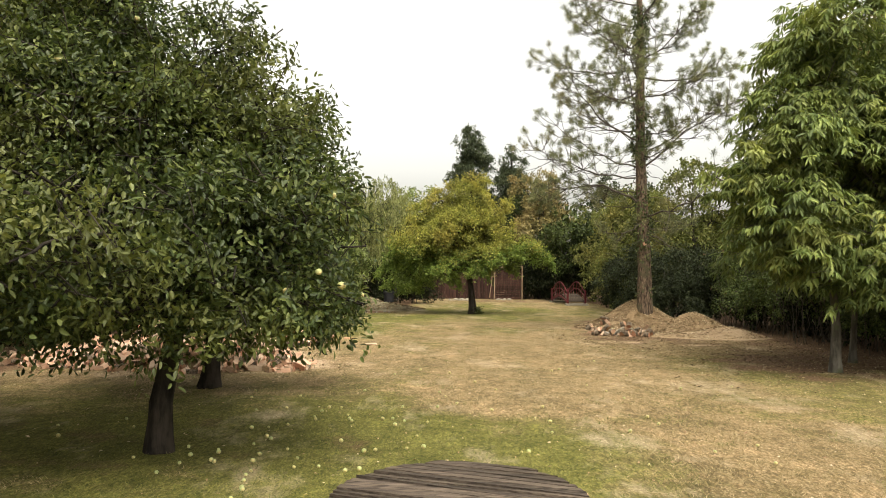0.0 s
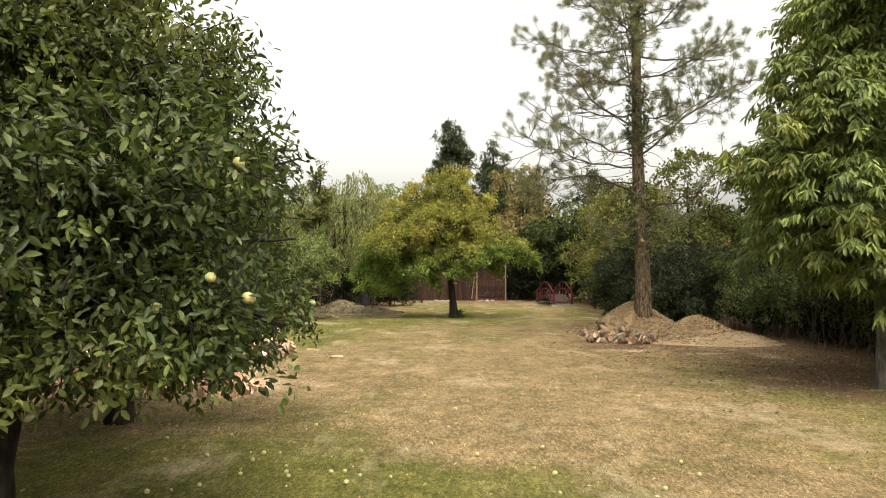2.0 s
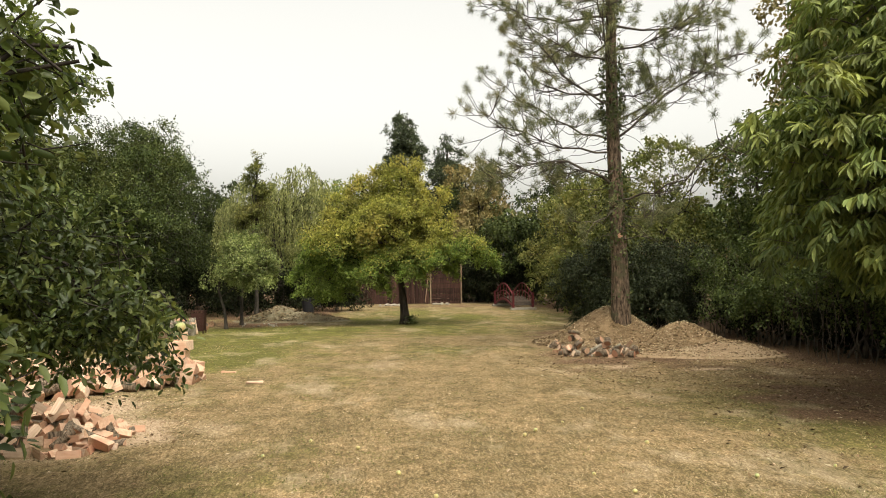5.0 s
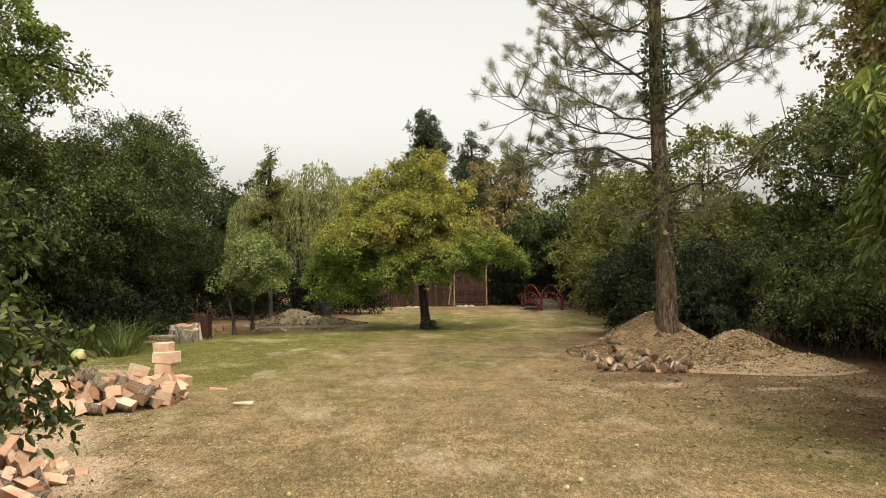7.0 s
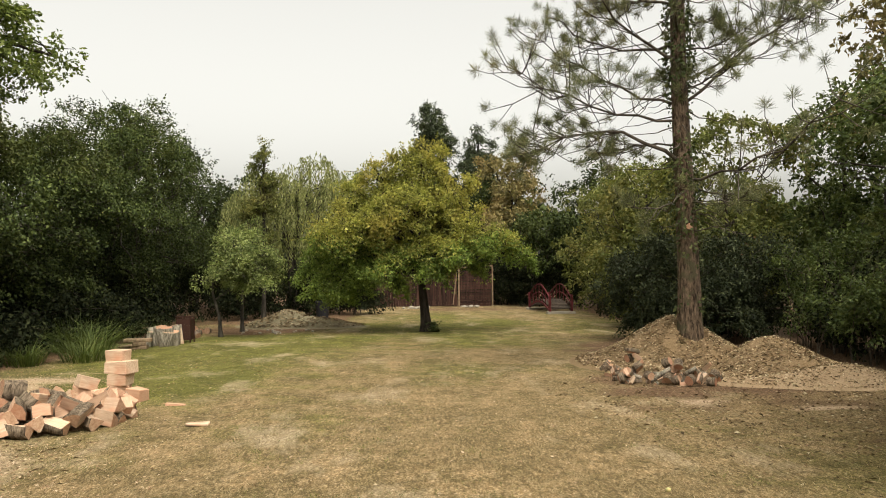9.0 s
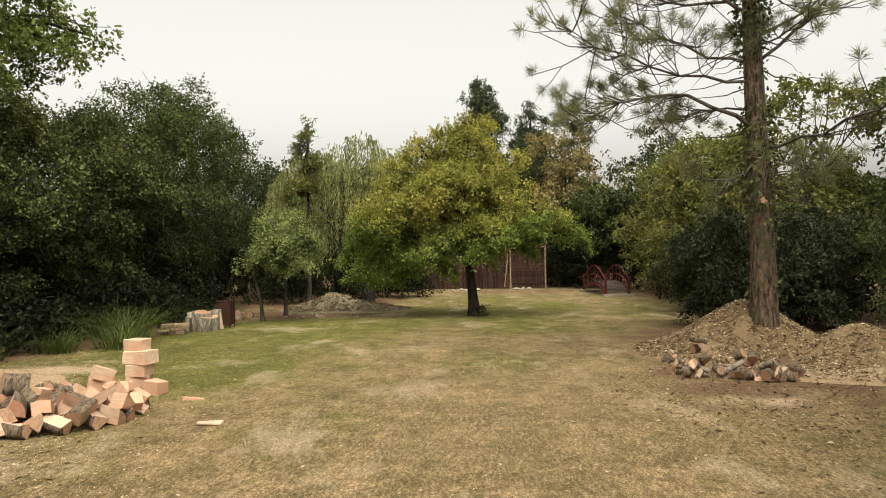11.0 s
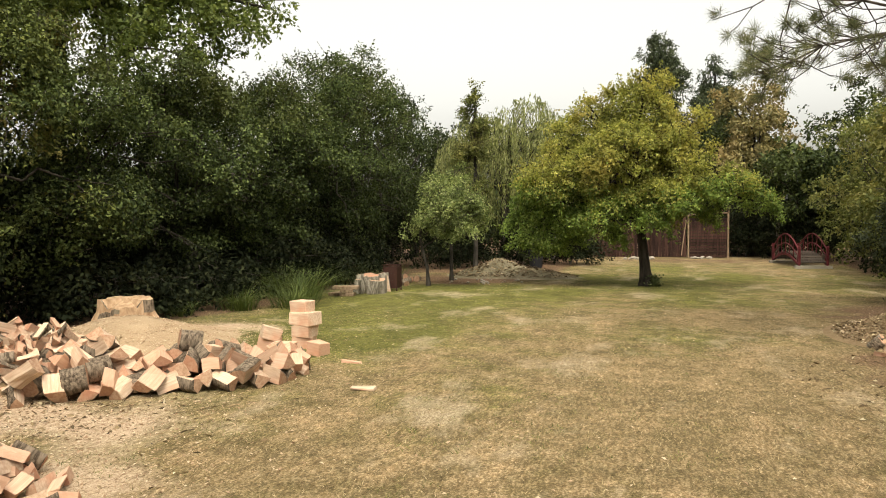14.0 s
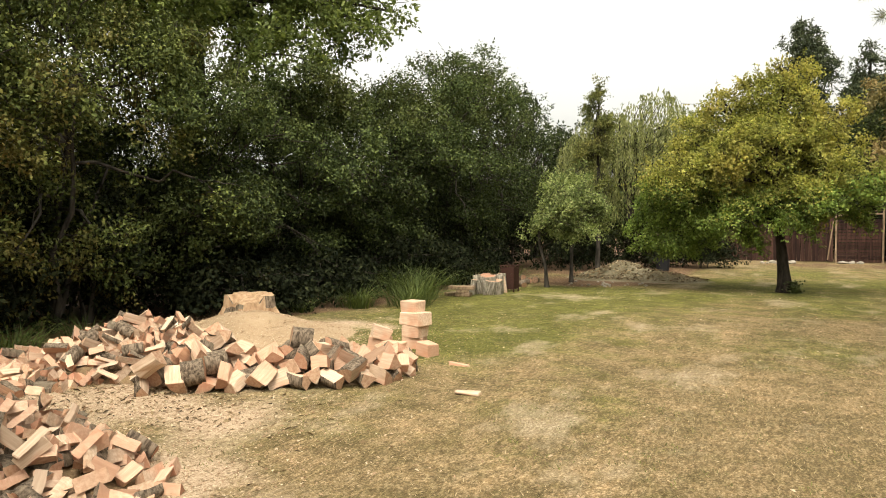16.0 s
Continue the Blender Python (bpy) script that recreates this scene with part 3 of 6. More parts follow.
    bleached = ramp(n, ((0.38, (0.20, 0.145, 0.085)), (0.5, (0.36, 0.28, 0.175)), (0.63, (0.58, 0.48, 0.34))))
    l.new(mixed, bleached.inputs["Fac"])
    col = mixer(n, l, col, bleached.outputs["Color"], worn_at.outputs["Color"])
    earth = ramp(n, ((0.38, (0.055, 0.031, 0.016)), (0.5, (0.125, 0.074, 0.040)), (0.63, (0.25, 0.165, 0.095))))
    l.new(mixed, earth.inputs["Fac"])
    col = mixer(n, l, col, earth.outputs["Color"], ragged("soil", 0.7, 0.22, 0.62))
    saw = ramp(n, ((0.38, (0.19, 0.125, 0.07)), (0.5, (0.40, 0.29, 0.185)), (0.63, (0.60, 0.47, 0.33))))
    l.new(mixed, saw.inputs["Fac"])
    col = mixer(n, l, col, saw.outputs["Color"], ragged("dust", 0.8, 0.25, 0.70))
    l.new(col, b.inputs["Base Color"])
    b.inputs["Roughness"].default_value = 0.95
    b.inputs["Specular IOR Level"].default_value = 0.15
    bump(n, l, b, mixed, 0.8, 0.03)
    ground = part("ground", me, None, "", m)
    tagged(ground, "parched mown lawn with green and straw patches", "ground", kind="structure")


build_ground()


# ---- apple trees ----
def add_apples(tree, p, out, count, seed):
    rng = np.random.default_rng(seed)
    bm = bmesh.new()
    bmesh.ops.create_uvsphere(bm, u_segments=10, v_segments=7, radius=0.036)
    for v in bm.verts:
        v.co.z *= 0.88
        r = math.hypot(v.co.x, v.co.y)
        v.co.z -= math.copysign(0.010 * max(0, 1 - r / 0.016), v.co.z)
    for f in bm.faces:
        f.smooth = True
    me = bpy.data.meshes.new("apple")
    bm.to_mesh(me)
    bm.free()
    me.materials.append(M_APPLE)
    k = rng.choice(len(p), count, replace=False)
    for i in k:
        a = new("apple", me)
        a.parent = tree
        a.location = p[i] + out[i] * 0.05 + np.array([0, 0, -0.05])
        a.rotation_euler = rng.uniform(-0.5, 0.5, 3)
        a.scale = [rng.uniform(0.85, 1.2)] * 3
    return me


# Lobes reaching out of view on the near left are added to cast shade
APPLE_LOBES = [(0.95, 0.1, 2.85, 0.7, 0.8, 0.65), (-1.0, -2.2, 2.0, 1.4, 1.1, 0.75), (0.1, -1.8, 1.95, 1.0, 0.85, 0.62), (-2.6, -3.1, 2.1, 1.4, 1.0, 0.8), (-0.2, -0.1, 2.6, 1.6, 1.65, 1.3), (-1.3, 0.1, 2.5, 1.5, 1.6, 1.3), (0.85, -0.5, 2.0, 1.1, 1.2, 0.85), (-0.2, -1.0, 2.1, 1.4, 0.9, 0.8),
               (-1.0, 0.3, 3.55, 1.15, 1.2, 0.9), (0.75, 0.7, 2.2, 1.0, 1.0, 0.8), (-0.75, 0.2, 4.1, 0.95, 1.0, 0.7), (0.65, 0.5, 3.15, 1.0, 1.0, 0.75), (0.1, 0.3, 3.75, 1.05, 1.0, 0.75), (-3.2, -0.8, 2.2, 1.3, 1.3, 1.0), (-2.4, -1.6, 2.3, 1.2, 1.0, 0.9), (-3.7, 0.6, 2.8, 1.3, 1.3, 1.2), (1.35, -0.2, 1.9, 0.8, 0.8, 0.6), (1.5, -0.6, 1.45, 0.65, 0.65, 0.45), (1.45, 0.8, 2.6, 0.5, 0.5, 0.3), (-2.0, 0.2, 3.9, 1.2, 1.2, 0.9), (-2.3, -0.6, 2.6, 1.3, 1.3, 1.3), (1.05, 0.2, 1.5, 0.85, 0.9, 0.6), (-0.3, -1.2, 1.6, 1.4, 0.8, 0.55), (-1.7, -1.0, 1.75, 1.2, 0.9, 0.65), (1.15, -0.7, 1.4, 0.85, 0.8, 0.5), (-2.8, -0.2, 3.6, 1.4, 1.4, 1.1), (-2.4, -2.4, 2.3, 1.6, 1.2, 1.0), (-3.9, -1.9, 2.2, 1.5, 1.4, 1.1), (-3.2, -1.9, 2.75, 1.5, 1.4, 0.8), (-0.9, 0.3, 4.6, 0.7, 0.7, 0.55), (0.9, -0.3, 1.25, 1.1, 1.0, 0.45), (-0.1, -0.9, 1.25, 1.3, 0.8, 0.45)]
apple_a, pa, oa = crown_tree("apple_tree", "old apple tree with dark green leaves and many green apples", (-2.68, 6.6), [(0, 0, 0), (0.02, 0, 0.5), (0.12, 0.05, 1.1), (0.15, 0, 1.7), (0.0, 0.1, 2.4)],
                             0.125, APPLE_LOBES, 16000, 12, (0.068, 0.029), 0.27, M_APPLE_LEAF, M_APPLE_BARK, 21, oval=True, droop=0.35, rough=0.15, gap=-0.95, low=0.88, limbs=4, group="apple trees", deep=0.6, flare=1.25, shoots=170, shoot=0.5, sub=0.26, cover=1.15, fill=0.36)
APPLE = add_apples(apple_a, pa, oa, 120, 5)
apple_b, pb, ob_ = crown_tree("apple_tree", "apple tree with dark leaves and few apples beside the log pile", (-3.35, 10.1), [(0, 0, 0), (0.05, 0, 0.6), (0.0, 0.05, 1.2), (0.1, 0, 2.0)],
                              0.13, [(0.0, 0, 2.3, 1.4, 1.4, 1.0), (0.85, -0.2, 1.75, 1.0, 0.9, 0.65), (-1.2, 0.2, 2.2, 1.4, 1.4, 1.1), (-0.2, 0.2, 2.9, 0.95, 0.95, 0.6), (1.75, -0.4, 1.35, 0.7, 0.7, 0.5), (1.35, -0.1, 1.6, 0.75, 0.75, 0.5), (0.1, -1.1, 1.9, 1.0, 0.8, 0.7), (0.6, -0.6, 1.25, 1.1, 0.9, 0.45), (-0.6, -0.4, 1.4, 1.1, 1.0, 0.5)],
                              5200, 12, (0.068, 0.029), 0.27, M_APPLE_LEAF, M_APPLE_BARK, 22, oval=True, droop=0.35, rough=0.13, gap=-0.85, low=0.9, limbs=4, group="apple trees", deep=0.6, shoots=50, shoot=0.45, sub=0.28, fill=0.33)
add_apples(apple_b, pb, ob_, 25, 6)

# ---- sweet chestnut by the right hedge ----
crown_tree("chestnut_tree", "broad chestnut tree with long drooping bright green leaves", (6.76, 12.0), [(0, 0, 0), (0.02, 0, 0.8), (-0.02, 0.05, 1.8), (0.1, 0.1, 3.2), (0.2, 0.1, 5.0)],
           0.078, [(0.3, -0.3, 1.6, 1.0, 0.9, 0.45), (0.5, 0.2, 3.4, 2.0, 2.2, 1.6), (0.9, 0.3, 5.1, 1.7, 1.9, 1.6), (-0.75, 0, 4.75, 0.7, 0.8, 0.6), (-0.05, 0, 5.4, 0.75, 0.9, 0.6), (-1.7, -0.1, 3.3, 0.75, 0.9, 0.55), (-1.0, -0.1, 2.5, 1.0, 1.3, 1.0), (0.4, -0.4, 1.75, 1.2, 1.0, 0.55), (1.5, -0.4, 1.8, 1.2, 1.1, 0.6), (-0.5, 0.2, 2.0, 0.9, 0.9, 0.6), (1.8, -0.4, 2.7, 1.7, 1.6, 1.5), (0.3, -1.2, 2.2, 1.3, 1.0, 0.9), (-0.7, 0.2, 4.3, 1.2, 1.4, 1.1), (1.9, 0.4, 4.6, 1.6, 1.6, 1.6)],
           6800, 11, (0.165, 0.044), 0.22, M_CHEST_LEAF, M_PALE_BARK, 31, droop=0.75, rough=0.14, freq=1.6, gap=-0.7, gapfreq=1.3, low=0.95, deep=0.6, twigs=0.25, whorl=True, oval=True, sub=0.30, cover=0.9, fill=0.28)
crown_tree("slim_tree", "slim pale-barked tree in the hedge beside the chestnut", (7.75, 13.2), [(0, 0, 0), (0.05, 0, 1.0), (0.1, 0.1, 2.4), (0.2, 0.2, 4.4)], 0.06,
           [(0.6, 0.4, 4.0, 1.4, 1.4, 1.5), (1.2, 0.6, 2.6, 1.3, 1.4, 1.2)], 900, 9, (0.11, 0.05), 0.2, M_HEDGE_LEAF, M_PALE_BARK, 32, low=1.1)


# ---- pine on the chip heap ----
def pine():
    rng = np.random.default_rng(41)
    at = (5.78, 20.0)
    tree = thing("pine_tree", (at[0], at[1], float(ground_z(*at))), "tall pine with rough brown bark and open grey-green needle tufts", "tree")
    w = Wood()
    z = np.linspace(-0.05, 13.0, 70)
    line = np.stack([-0.018 * z + 0.03 * np.sin(z * 0.9), 0.02 * np.sin(z * 0.7), z], 1)
    rad = 0.205 * (1 - z / 15.5) + 0.10 * np.exp(-np.maximum(z, 0) * 2.2)
    w.tube(line, rad, 30, 0.07, 41)
    stem = part("trunk", w.mesh("trunk", M_PINE_BARK), tree)
    w = Wood()
    tips, ways = [], []

    def trunk_at(h):
        return np.array([np.interp(h, z, line[:, k]) for k in range(3)])

    def spray(a, b, r, sag, twigs, bare=0.35):
        ln = bend(a, b, sag, 9, rng, 0.018)
        w.tube(ln, np.linspace(r * 0.45, 0.005, 9), 6)
        size = np.linalg.norm(np.asarray(b) - a)
        main = unit(np.asarray(b) - a)
        for _ in range(twigs):
            t = rng.uniform(bare, 1.0)
            q = ln[min(8, int(t * 8))]
            d = unit(main * 0.8 + rng.normal(size=3) * np.array([0.7, 0.7, 0.35]) + np.array([0, 0, 0.05]))
            e = q + d * size * rng.uniform(0.16, 0.34) * (1.25 - 0.5 * t)
            mid = (q + e) / 2 + np.array([0, 0, -0.06 * size * rng.uniform(0.2, 1)])
            up = e + np.array([0, 0, 0.05 * size * rng.uniform(0.0, 1.2)])
            w.tube([q, mid, e, up], (0.010, 0.008, 0.006, 0.004), 4)
            tips.append(up)
            ways.append(unit(up - mid + np.array([0, 0, 0.12])))
            if rng.random() < 0.75:
                e2 = mid + unit(d + rng.normal(size=3) * 0.7) * size * 0.14
                w.tube([mid, (mid + e2) / 2 + np.array([0, 0, -0.04]), e2], (0.009, 0.007, 0.004), 3)
                tips.append(e2)
                ways.append(unit(e2 - mid + np.array([0, 0, 0.2])))
        tips.append(ln[-1])
        ways.append(main)

    base = np.array([at[0], at[1], 0])
    for h, tip, r, sag, k in ((3.55, (2.7, 19.3, 3.55), 0.085, 0.55, 34), (4.35, (2.25, 19.1, 5.15), 0.06, -0.25, 34), (3.3, (6.7, 16.4, 4.3), 0.06, -0.45, 12), (4.6, (9.0, 20.0, 6.85), 0.075, 0.2, 30),
                              (5.0, (8.4, 20.6, 6.9), 0.06, -0.15, 26), (3.1, (4.2, 18.6, 2.75), 0.04, -0.2, 9), (3.3, (7.4, 21.6, 3.2), 0.04, -0.1, 12), (3.9, (4.6, 21.8, 4.0), 0.05, 0.1, 20), (2.9, (6.5, 18.7, 3.0), 0.03, -0.1, 8)):
        spray(trunk_at(h), np.array(tip) - base, r, sag, k)
    h, turn = 4.6, 0.4
    while h < 12.6:
        reach = (2.75 * (1 - ((h - 4.6) / 9.5) ** 1.6) + 0.35) * rng.uniform(0.75, 1.1)
        turn += 2.4 + rng.uniform(-0.5, 0.5)
        if h < 6.6 and math.cos(turn) > 0.1:
            reach *= 0.45
        root = trunk_at(h)
        tip = root + np.array([math.cos(turn) * reach, math.sin(turn) * reach, reach * rng.uniform(0.2, 0.65)])
        spray(root, tip, 0.03 + 0.012 * reach, -0.12 * reach, int(6 + 6 * reach), 0.3)
        h += rng.uniform(0.16, 0.32)
    for _ in range(26):
        # dead, bare and hooked twigs under the crown
        t = rng.uniform(2.3, 5.6)
        a = trunk_at(t)
        ang = rng.uniform(0, 6.28)
        r = rng.uniform(0.5, 1.7)
        e = a + np.array([math.cos(ang) * r, math.sin(ang) * r, rng.uniform(-0.5, 0.15)])
        w.tube(bend(a, e, rng.uniform(-0.25, 0.2), 8, rng, 0.03), np.linspace(0.014, 0.003, 8), 5)
    tagged(part("branchwork", w.mesh("branchwork", M_TWIG), tree), kind="stuff")
    tips, ways = np.array(tips), np.array(ways)
    per = 105
    n = len(tips) * per
    axis = np.repeat(ways, per, 0)
    t = rng.random(n)
    pos = np.repeat(tips, per, 0) - axis * (t * 0.11)[:, None]
    way = unit(axis * 0.65 + unit(rng.normal(size=(n, 3))) * 0.95)
    v_n = rng.normal(size=(n, 3))
    tagged(part("needles", leaf_mesh("needles", pos, way, v_n, rng.uniform(0.11, 0.19, n), 0.0058, M_NEEDLE, False, 0.0), tree), kind="stuff")
    # ivy climbing the upper trunk
    k = 4200
    hh = 0.9 + 8.4 * rng.random(k) ** 0.75
    hug = np.clip(0.55 + 0.6 * np.sin(hh * 2.3 + 1) + 0.3 * rng.normal(size=k), 0.05, 1.3)
    ang = rng.uniform(0, 6.28, k)
    r = 0.205 * (1 - hh / 15.5) + 0.02 + 0.13 * hug * rng.random(k)
    core = np.stack([np.interp(hh, z, line[:, 0]), np.interp(hh, z, line[:, 1]), hh], 1)
    o = np.stack([np.cos(ang), np.sin(ang), 0 * ang], 1)
    keep = hug > 0.35
    part("ivy", leaf_mesh("ivy", (core + o * r[:, None])[keep], (o * 0.6 + np.array([0, 0, -0.6]) + 0.6 * rng.normal(size=(k, 3)))[keep], (o + 0.4 * rng.normal(size=(k, 3)))[keep], rng.uniform(0.05, 0.10, keep.sum()), 0.06, M_IVY_LEAF), stem, "ivy clinging to the bark")
    # saw cuts on the trunk
    for k, (ang, hh) in enumerate(((-1.75, 2.45),)):
        bm = bmesh.new()
        bmesh.ops.create_cone(bm, cap_ends=True, segments=10, radius1=0.055 - 0.015 * k, radius2=0.045 - 0.012 * k, depth=0.08)
        c = trunk_at(hh) + np.array([math.cos(ang), math.sin(ang), 0]) * (0.21)
        bmesh.ops.transform(bm, verts=bm.verts, matrix=look(tuple(c), tuple(c + np.array([math.cos(ang), math.sin(ang), 0.0]))))
        part("branch_stub", bm, stem, "sawn-off branch stub", M_END)


pine()

# ---- the turning tree in the middle of the lawn ----
lawn_tree, _, _ = crown_tree("lawn_tree", "spreading lawn tree turning yellow above and green below", (1.30, 29.4), [(0, 0, 0), (-0.06, 0, 0.7), (-0.14, 0, 1.5), (-0.25, 0, 3.0), (-0.4, 0, 4.6)], 0.165,
           [(-0.5, 0, 3.5, 1.6, 1.7, 1.1), (-0.3, 0.2, 4.6, 1.15, 1.2, 0.9), (-2.3, -0.2, 3.0, 1.3, 1.4, 0.9), (-2.2, 0, 3.9, 0.9, 1.0, 0.6), (0.0, 0, 5.5, 0.65, 0.7, 0.5), (-0.7, 0, 5.15, 0.6, 0.6, 0.5), (-1.5, 0.1, 4.7, 0.75, 0.8, 0.55), (0.75, -0.1, 4.1, 0.8, 1.0, 0.7), (1.2, 0, 3.2, 0.9, 1.2, 0.55), (1.9, -0.2, 2.75, 1.0, 1.1, 0.5), (2.7, 0.1, 2.3, 0.9, 1.0, 0.42), (-1.2, -0.9, 1.75, 1.6, 1.1, 0.6), (-2.7, 0.2, 1.55, 1.2, 1.2, 0.7), (-3.2, 0.1, 2.3, 0.8, 0.9, 0.5), (0.2, -0.2, 2.25, 1.6, 1.6, 0.5), (-1.9, 0.3, 2.2, 1.2, 1.3, 0.6), (-3.3, 0, 3.3, 0.5, 0.6, 0.4)],
           12500, 9, (0.080, 0.050), 0.30, M_YELLOW_LEAF, M_APPLE_BARK, 51, sub=0.26, cover=1.15, fill=0.12, droop=0.2, rough=0.25, gap=-0.8, gapfreq=1.5, low=0.75, second=(M_GREEN_LEAF, 2.5, 0.7, "fresh green leaves"), deep=0.6, shoots=90, shoot=0.6)


# a tuft of ivy at the lawn tree's foot
ivy_rng = np.random.default_rng(52)
ivy_p = np.array([0.2, -0.16, 0.0]) + ivy_rng.normal(size=(260, 3)) * np.array([0.10, 0.10, 0.0]) + np.array([0, 0, 1.0]) * ivy_rng.uniform(0.02, 0.36, (260, 1)) ** 1.2
part("ivy", leaf_mesh("ivy", ivy_p, ivy_rng.normal(size=(260, 3)), np.array([0, 0, 1.0]) + ivy_rng.normal(size=(260, 3)) * 0.5, 0.075, 0.055, M_IVY_LEAF), lawn_tree, "ivy at the foot of the trunk")


# ---- hedges and trees round the garden ----
def shrub(name, label, at, h, r, n, mat, seed, leaf=(0.08, 0.048), per=12, gap=-0.6, low=0.15, bark=None, droop=0.3, group="", category="shrub", start=0.0, lean=(0, 0), rough=0.2, twig=0.3, gapfreq=1.1, deep=0.5, sub=0.34, over=False, shoots=0, canes=0, cover=1.0, fill=0.14, second=None):
    g = np.random.default_rng(seed)
    span = h - start
    if over:
        # a ragged wall of boughs, leaning out over the lawn with hollows beneath them
        lobes = [(0.1, 0, start + span * 0.28, r * 0.6, r * 0.95, span * 0.26), (lean[0] * 0.5, 0, start + span * 0.72, r * 0.75, r * 0.85, span * 0.24)]
        for k in range(11):
            zz = start + span * g.uniform(0.16, 0.93)
            q = g.uniform(0.26, 0.5) * r
            reach = (0.55 + 0.75 * math.sin(math.pi * min(1, (zz - start) / span * 1.1))) * r * g.uniform(0.6, 1.05)
            lobes.append((reach * 0.85 + lean[0] * 0.15, g.uniform(-1.0, 1.0) * r, zz, q, q * 1.1, q * 0.62))
    else:
        lobes = [(lean[0] * 0.3, lean[1] * 0.3, start + span * 0.3, r, r, span * 0.3), (lean[0], lean[1], start + span * 0.68, r * 0.85, r * 0.85, span * 0.30)]
        for k in range(6):
            a = g.uniform(0, 6.28)
            zz = start + span * g.uniform(0.22, 0.9)
            q = g.uniform(0.35, 0.6) * r
            lobes.append((math.cos(a) * r * 0.8 + lean[0] * 0.5, math.sin(a) * r * 0.8 + lean[1] * 0.5, zz, q, q, q * 0.75))
    stems = [(g.uniform(-0.25, 0.25) * r, g.uniform(-0.25, 0.25) * r, g.uniform(-0.6, 0.6) * r, g.uniform(-0.6, 0.6) * r, h * g.uniform(0.45, 0.7), 0.010 * h) for _ in range(3)]
    for _ in range(canes):
        a, q = g.uniform(0, 6.28), r * g.uniform(0.2, 1.0)
        stems.append((math.cos(a) * q, math.sin(a) * q, math.cos(a) * q + g.normal() * 0.25, math.sin(a) * q + g.normal() * 0.25, h * g.uniform(0.5, 0.95), 0.009))
    return crown_tree(name, label, at, [(0, 0, 0), (0.1, 0, h * 0.3), (lean[0] * 0.6, lean[1] * 0.6, h * 0.7)], 0.011 * h + 0.025, lobes, n, per, leaf, twig, mat, bark or M_BARK, seed,
                      category=category, droop=droop, gap=gap, gapfreq=gapfreq, low=low, limbs=2, twigs=0.12, group=group, rough=rough, stems=stems, flare=1.25, deep=deep, sub=sub, shoots=shoots, cover=cover, fill=fill, second=second)


HAW = "dense dark hawthorn with rusty patches in the boundary hedge"
HED = "tall dark green hedge shrub along the boundary"
# The first four continue the hedge out of view, added to block low sky light
for k, (x, y, h, r, mat, lab) in enumerate((
        (-9.4, -1.5, 5.6, 2.0, M_HAW_LEAF, HAW), (-9.5, 1.8, 5.6, 2.0, M_HEDGE_LEAF, HED), (-9.6, 5.0, 5.6, 2.0, M_HAW_LEAF, HAW), (-9.8, 8.2, 5.8, 2.0, M_HEDGE_LEAF, HED), (-10.0, 11.2, 5.8, 2.0, M_HAW_LEAF, HAW), (-9.8, 14.3, 6.0, 2.0, M_HAW_LEAF, HAW), (-9.7, 17.2, 6.0, 2.0, M_HAW_LEAF, HAW), (-9.6, 20.2, 5.2, 1.9, M_LIT_HEDGE_LEAF, HED), (-9.3, 23.3, 5.4, 1.9, M_LIT_HEDGE_LEAF, HED),
        (-9.2, 26.6, 5.9, 2.0, M_LIT_HEDGE_LEAF, HED), (-9.2, 29.8, 7.5, 2.2, M_LIT_HEDGE_LEAF, HED), (-9.2, 33.4, 7.6, 2.2, M_LIT_HEDGE_LEAF, HED))):
    # Beyond y 20, lit leaf colour above and shaded below paints the light
    shrub("hedge_shrub", lab, (x, y), h, r, (3200 if y < 22 else 2400) if y > 10 else 600, mat, 100 + k, ((0.072, 0.045) if y < 22 else (0.085, 0.052)) if y > 10 else (0.16, 0.10), per=14, twig=0.40, group="west boundary shrubs", lean=(1.4, 0), start=0.3, low=0.1, sub=0.30, over=True, second=(M_HEDGE_LEAF, 0.56 * h, 0.8, "lower hedge leaves with shade put into their colour") if y > 20 else None, shoots=40, cover=0.9, fill=0.2, rough=0.3, gap=-0.8, gapfreq=0.9)
for k, (x, y, h) in enumerate(((-12.9, 9.5, 7.6), (-12.9, 13.2, 7.8), (-13.0, 17.0, 7.6), (-12.3, 19.8, 7.0), (-11.8, 15.2, 6.0), (-13.0, 26.8, 6.2), (-12.6, 30.6, 6.4), (-11.6, 34.6, 8.2), (-10.0, 38.5, 8.2), (-9.6, 42.6, 7.0))):
    shrub("hedge_tree", "dark tall tree beyond the boundary hedge", (x, y), h, 2.5, 1700, M_HEDGE_LEAF, 120 + k, (0.12, 0.07), per=9, sub=0.28, cover=0.9, rough=0.3, group="west boundary trees", category="tree", shoots=25)
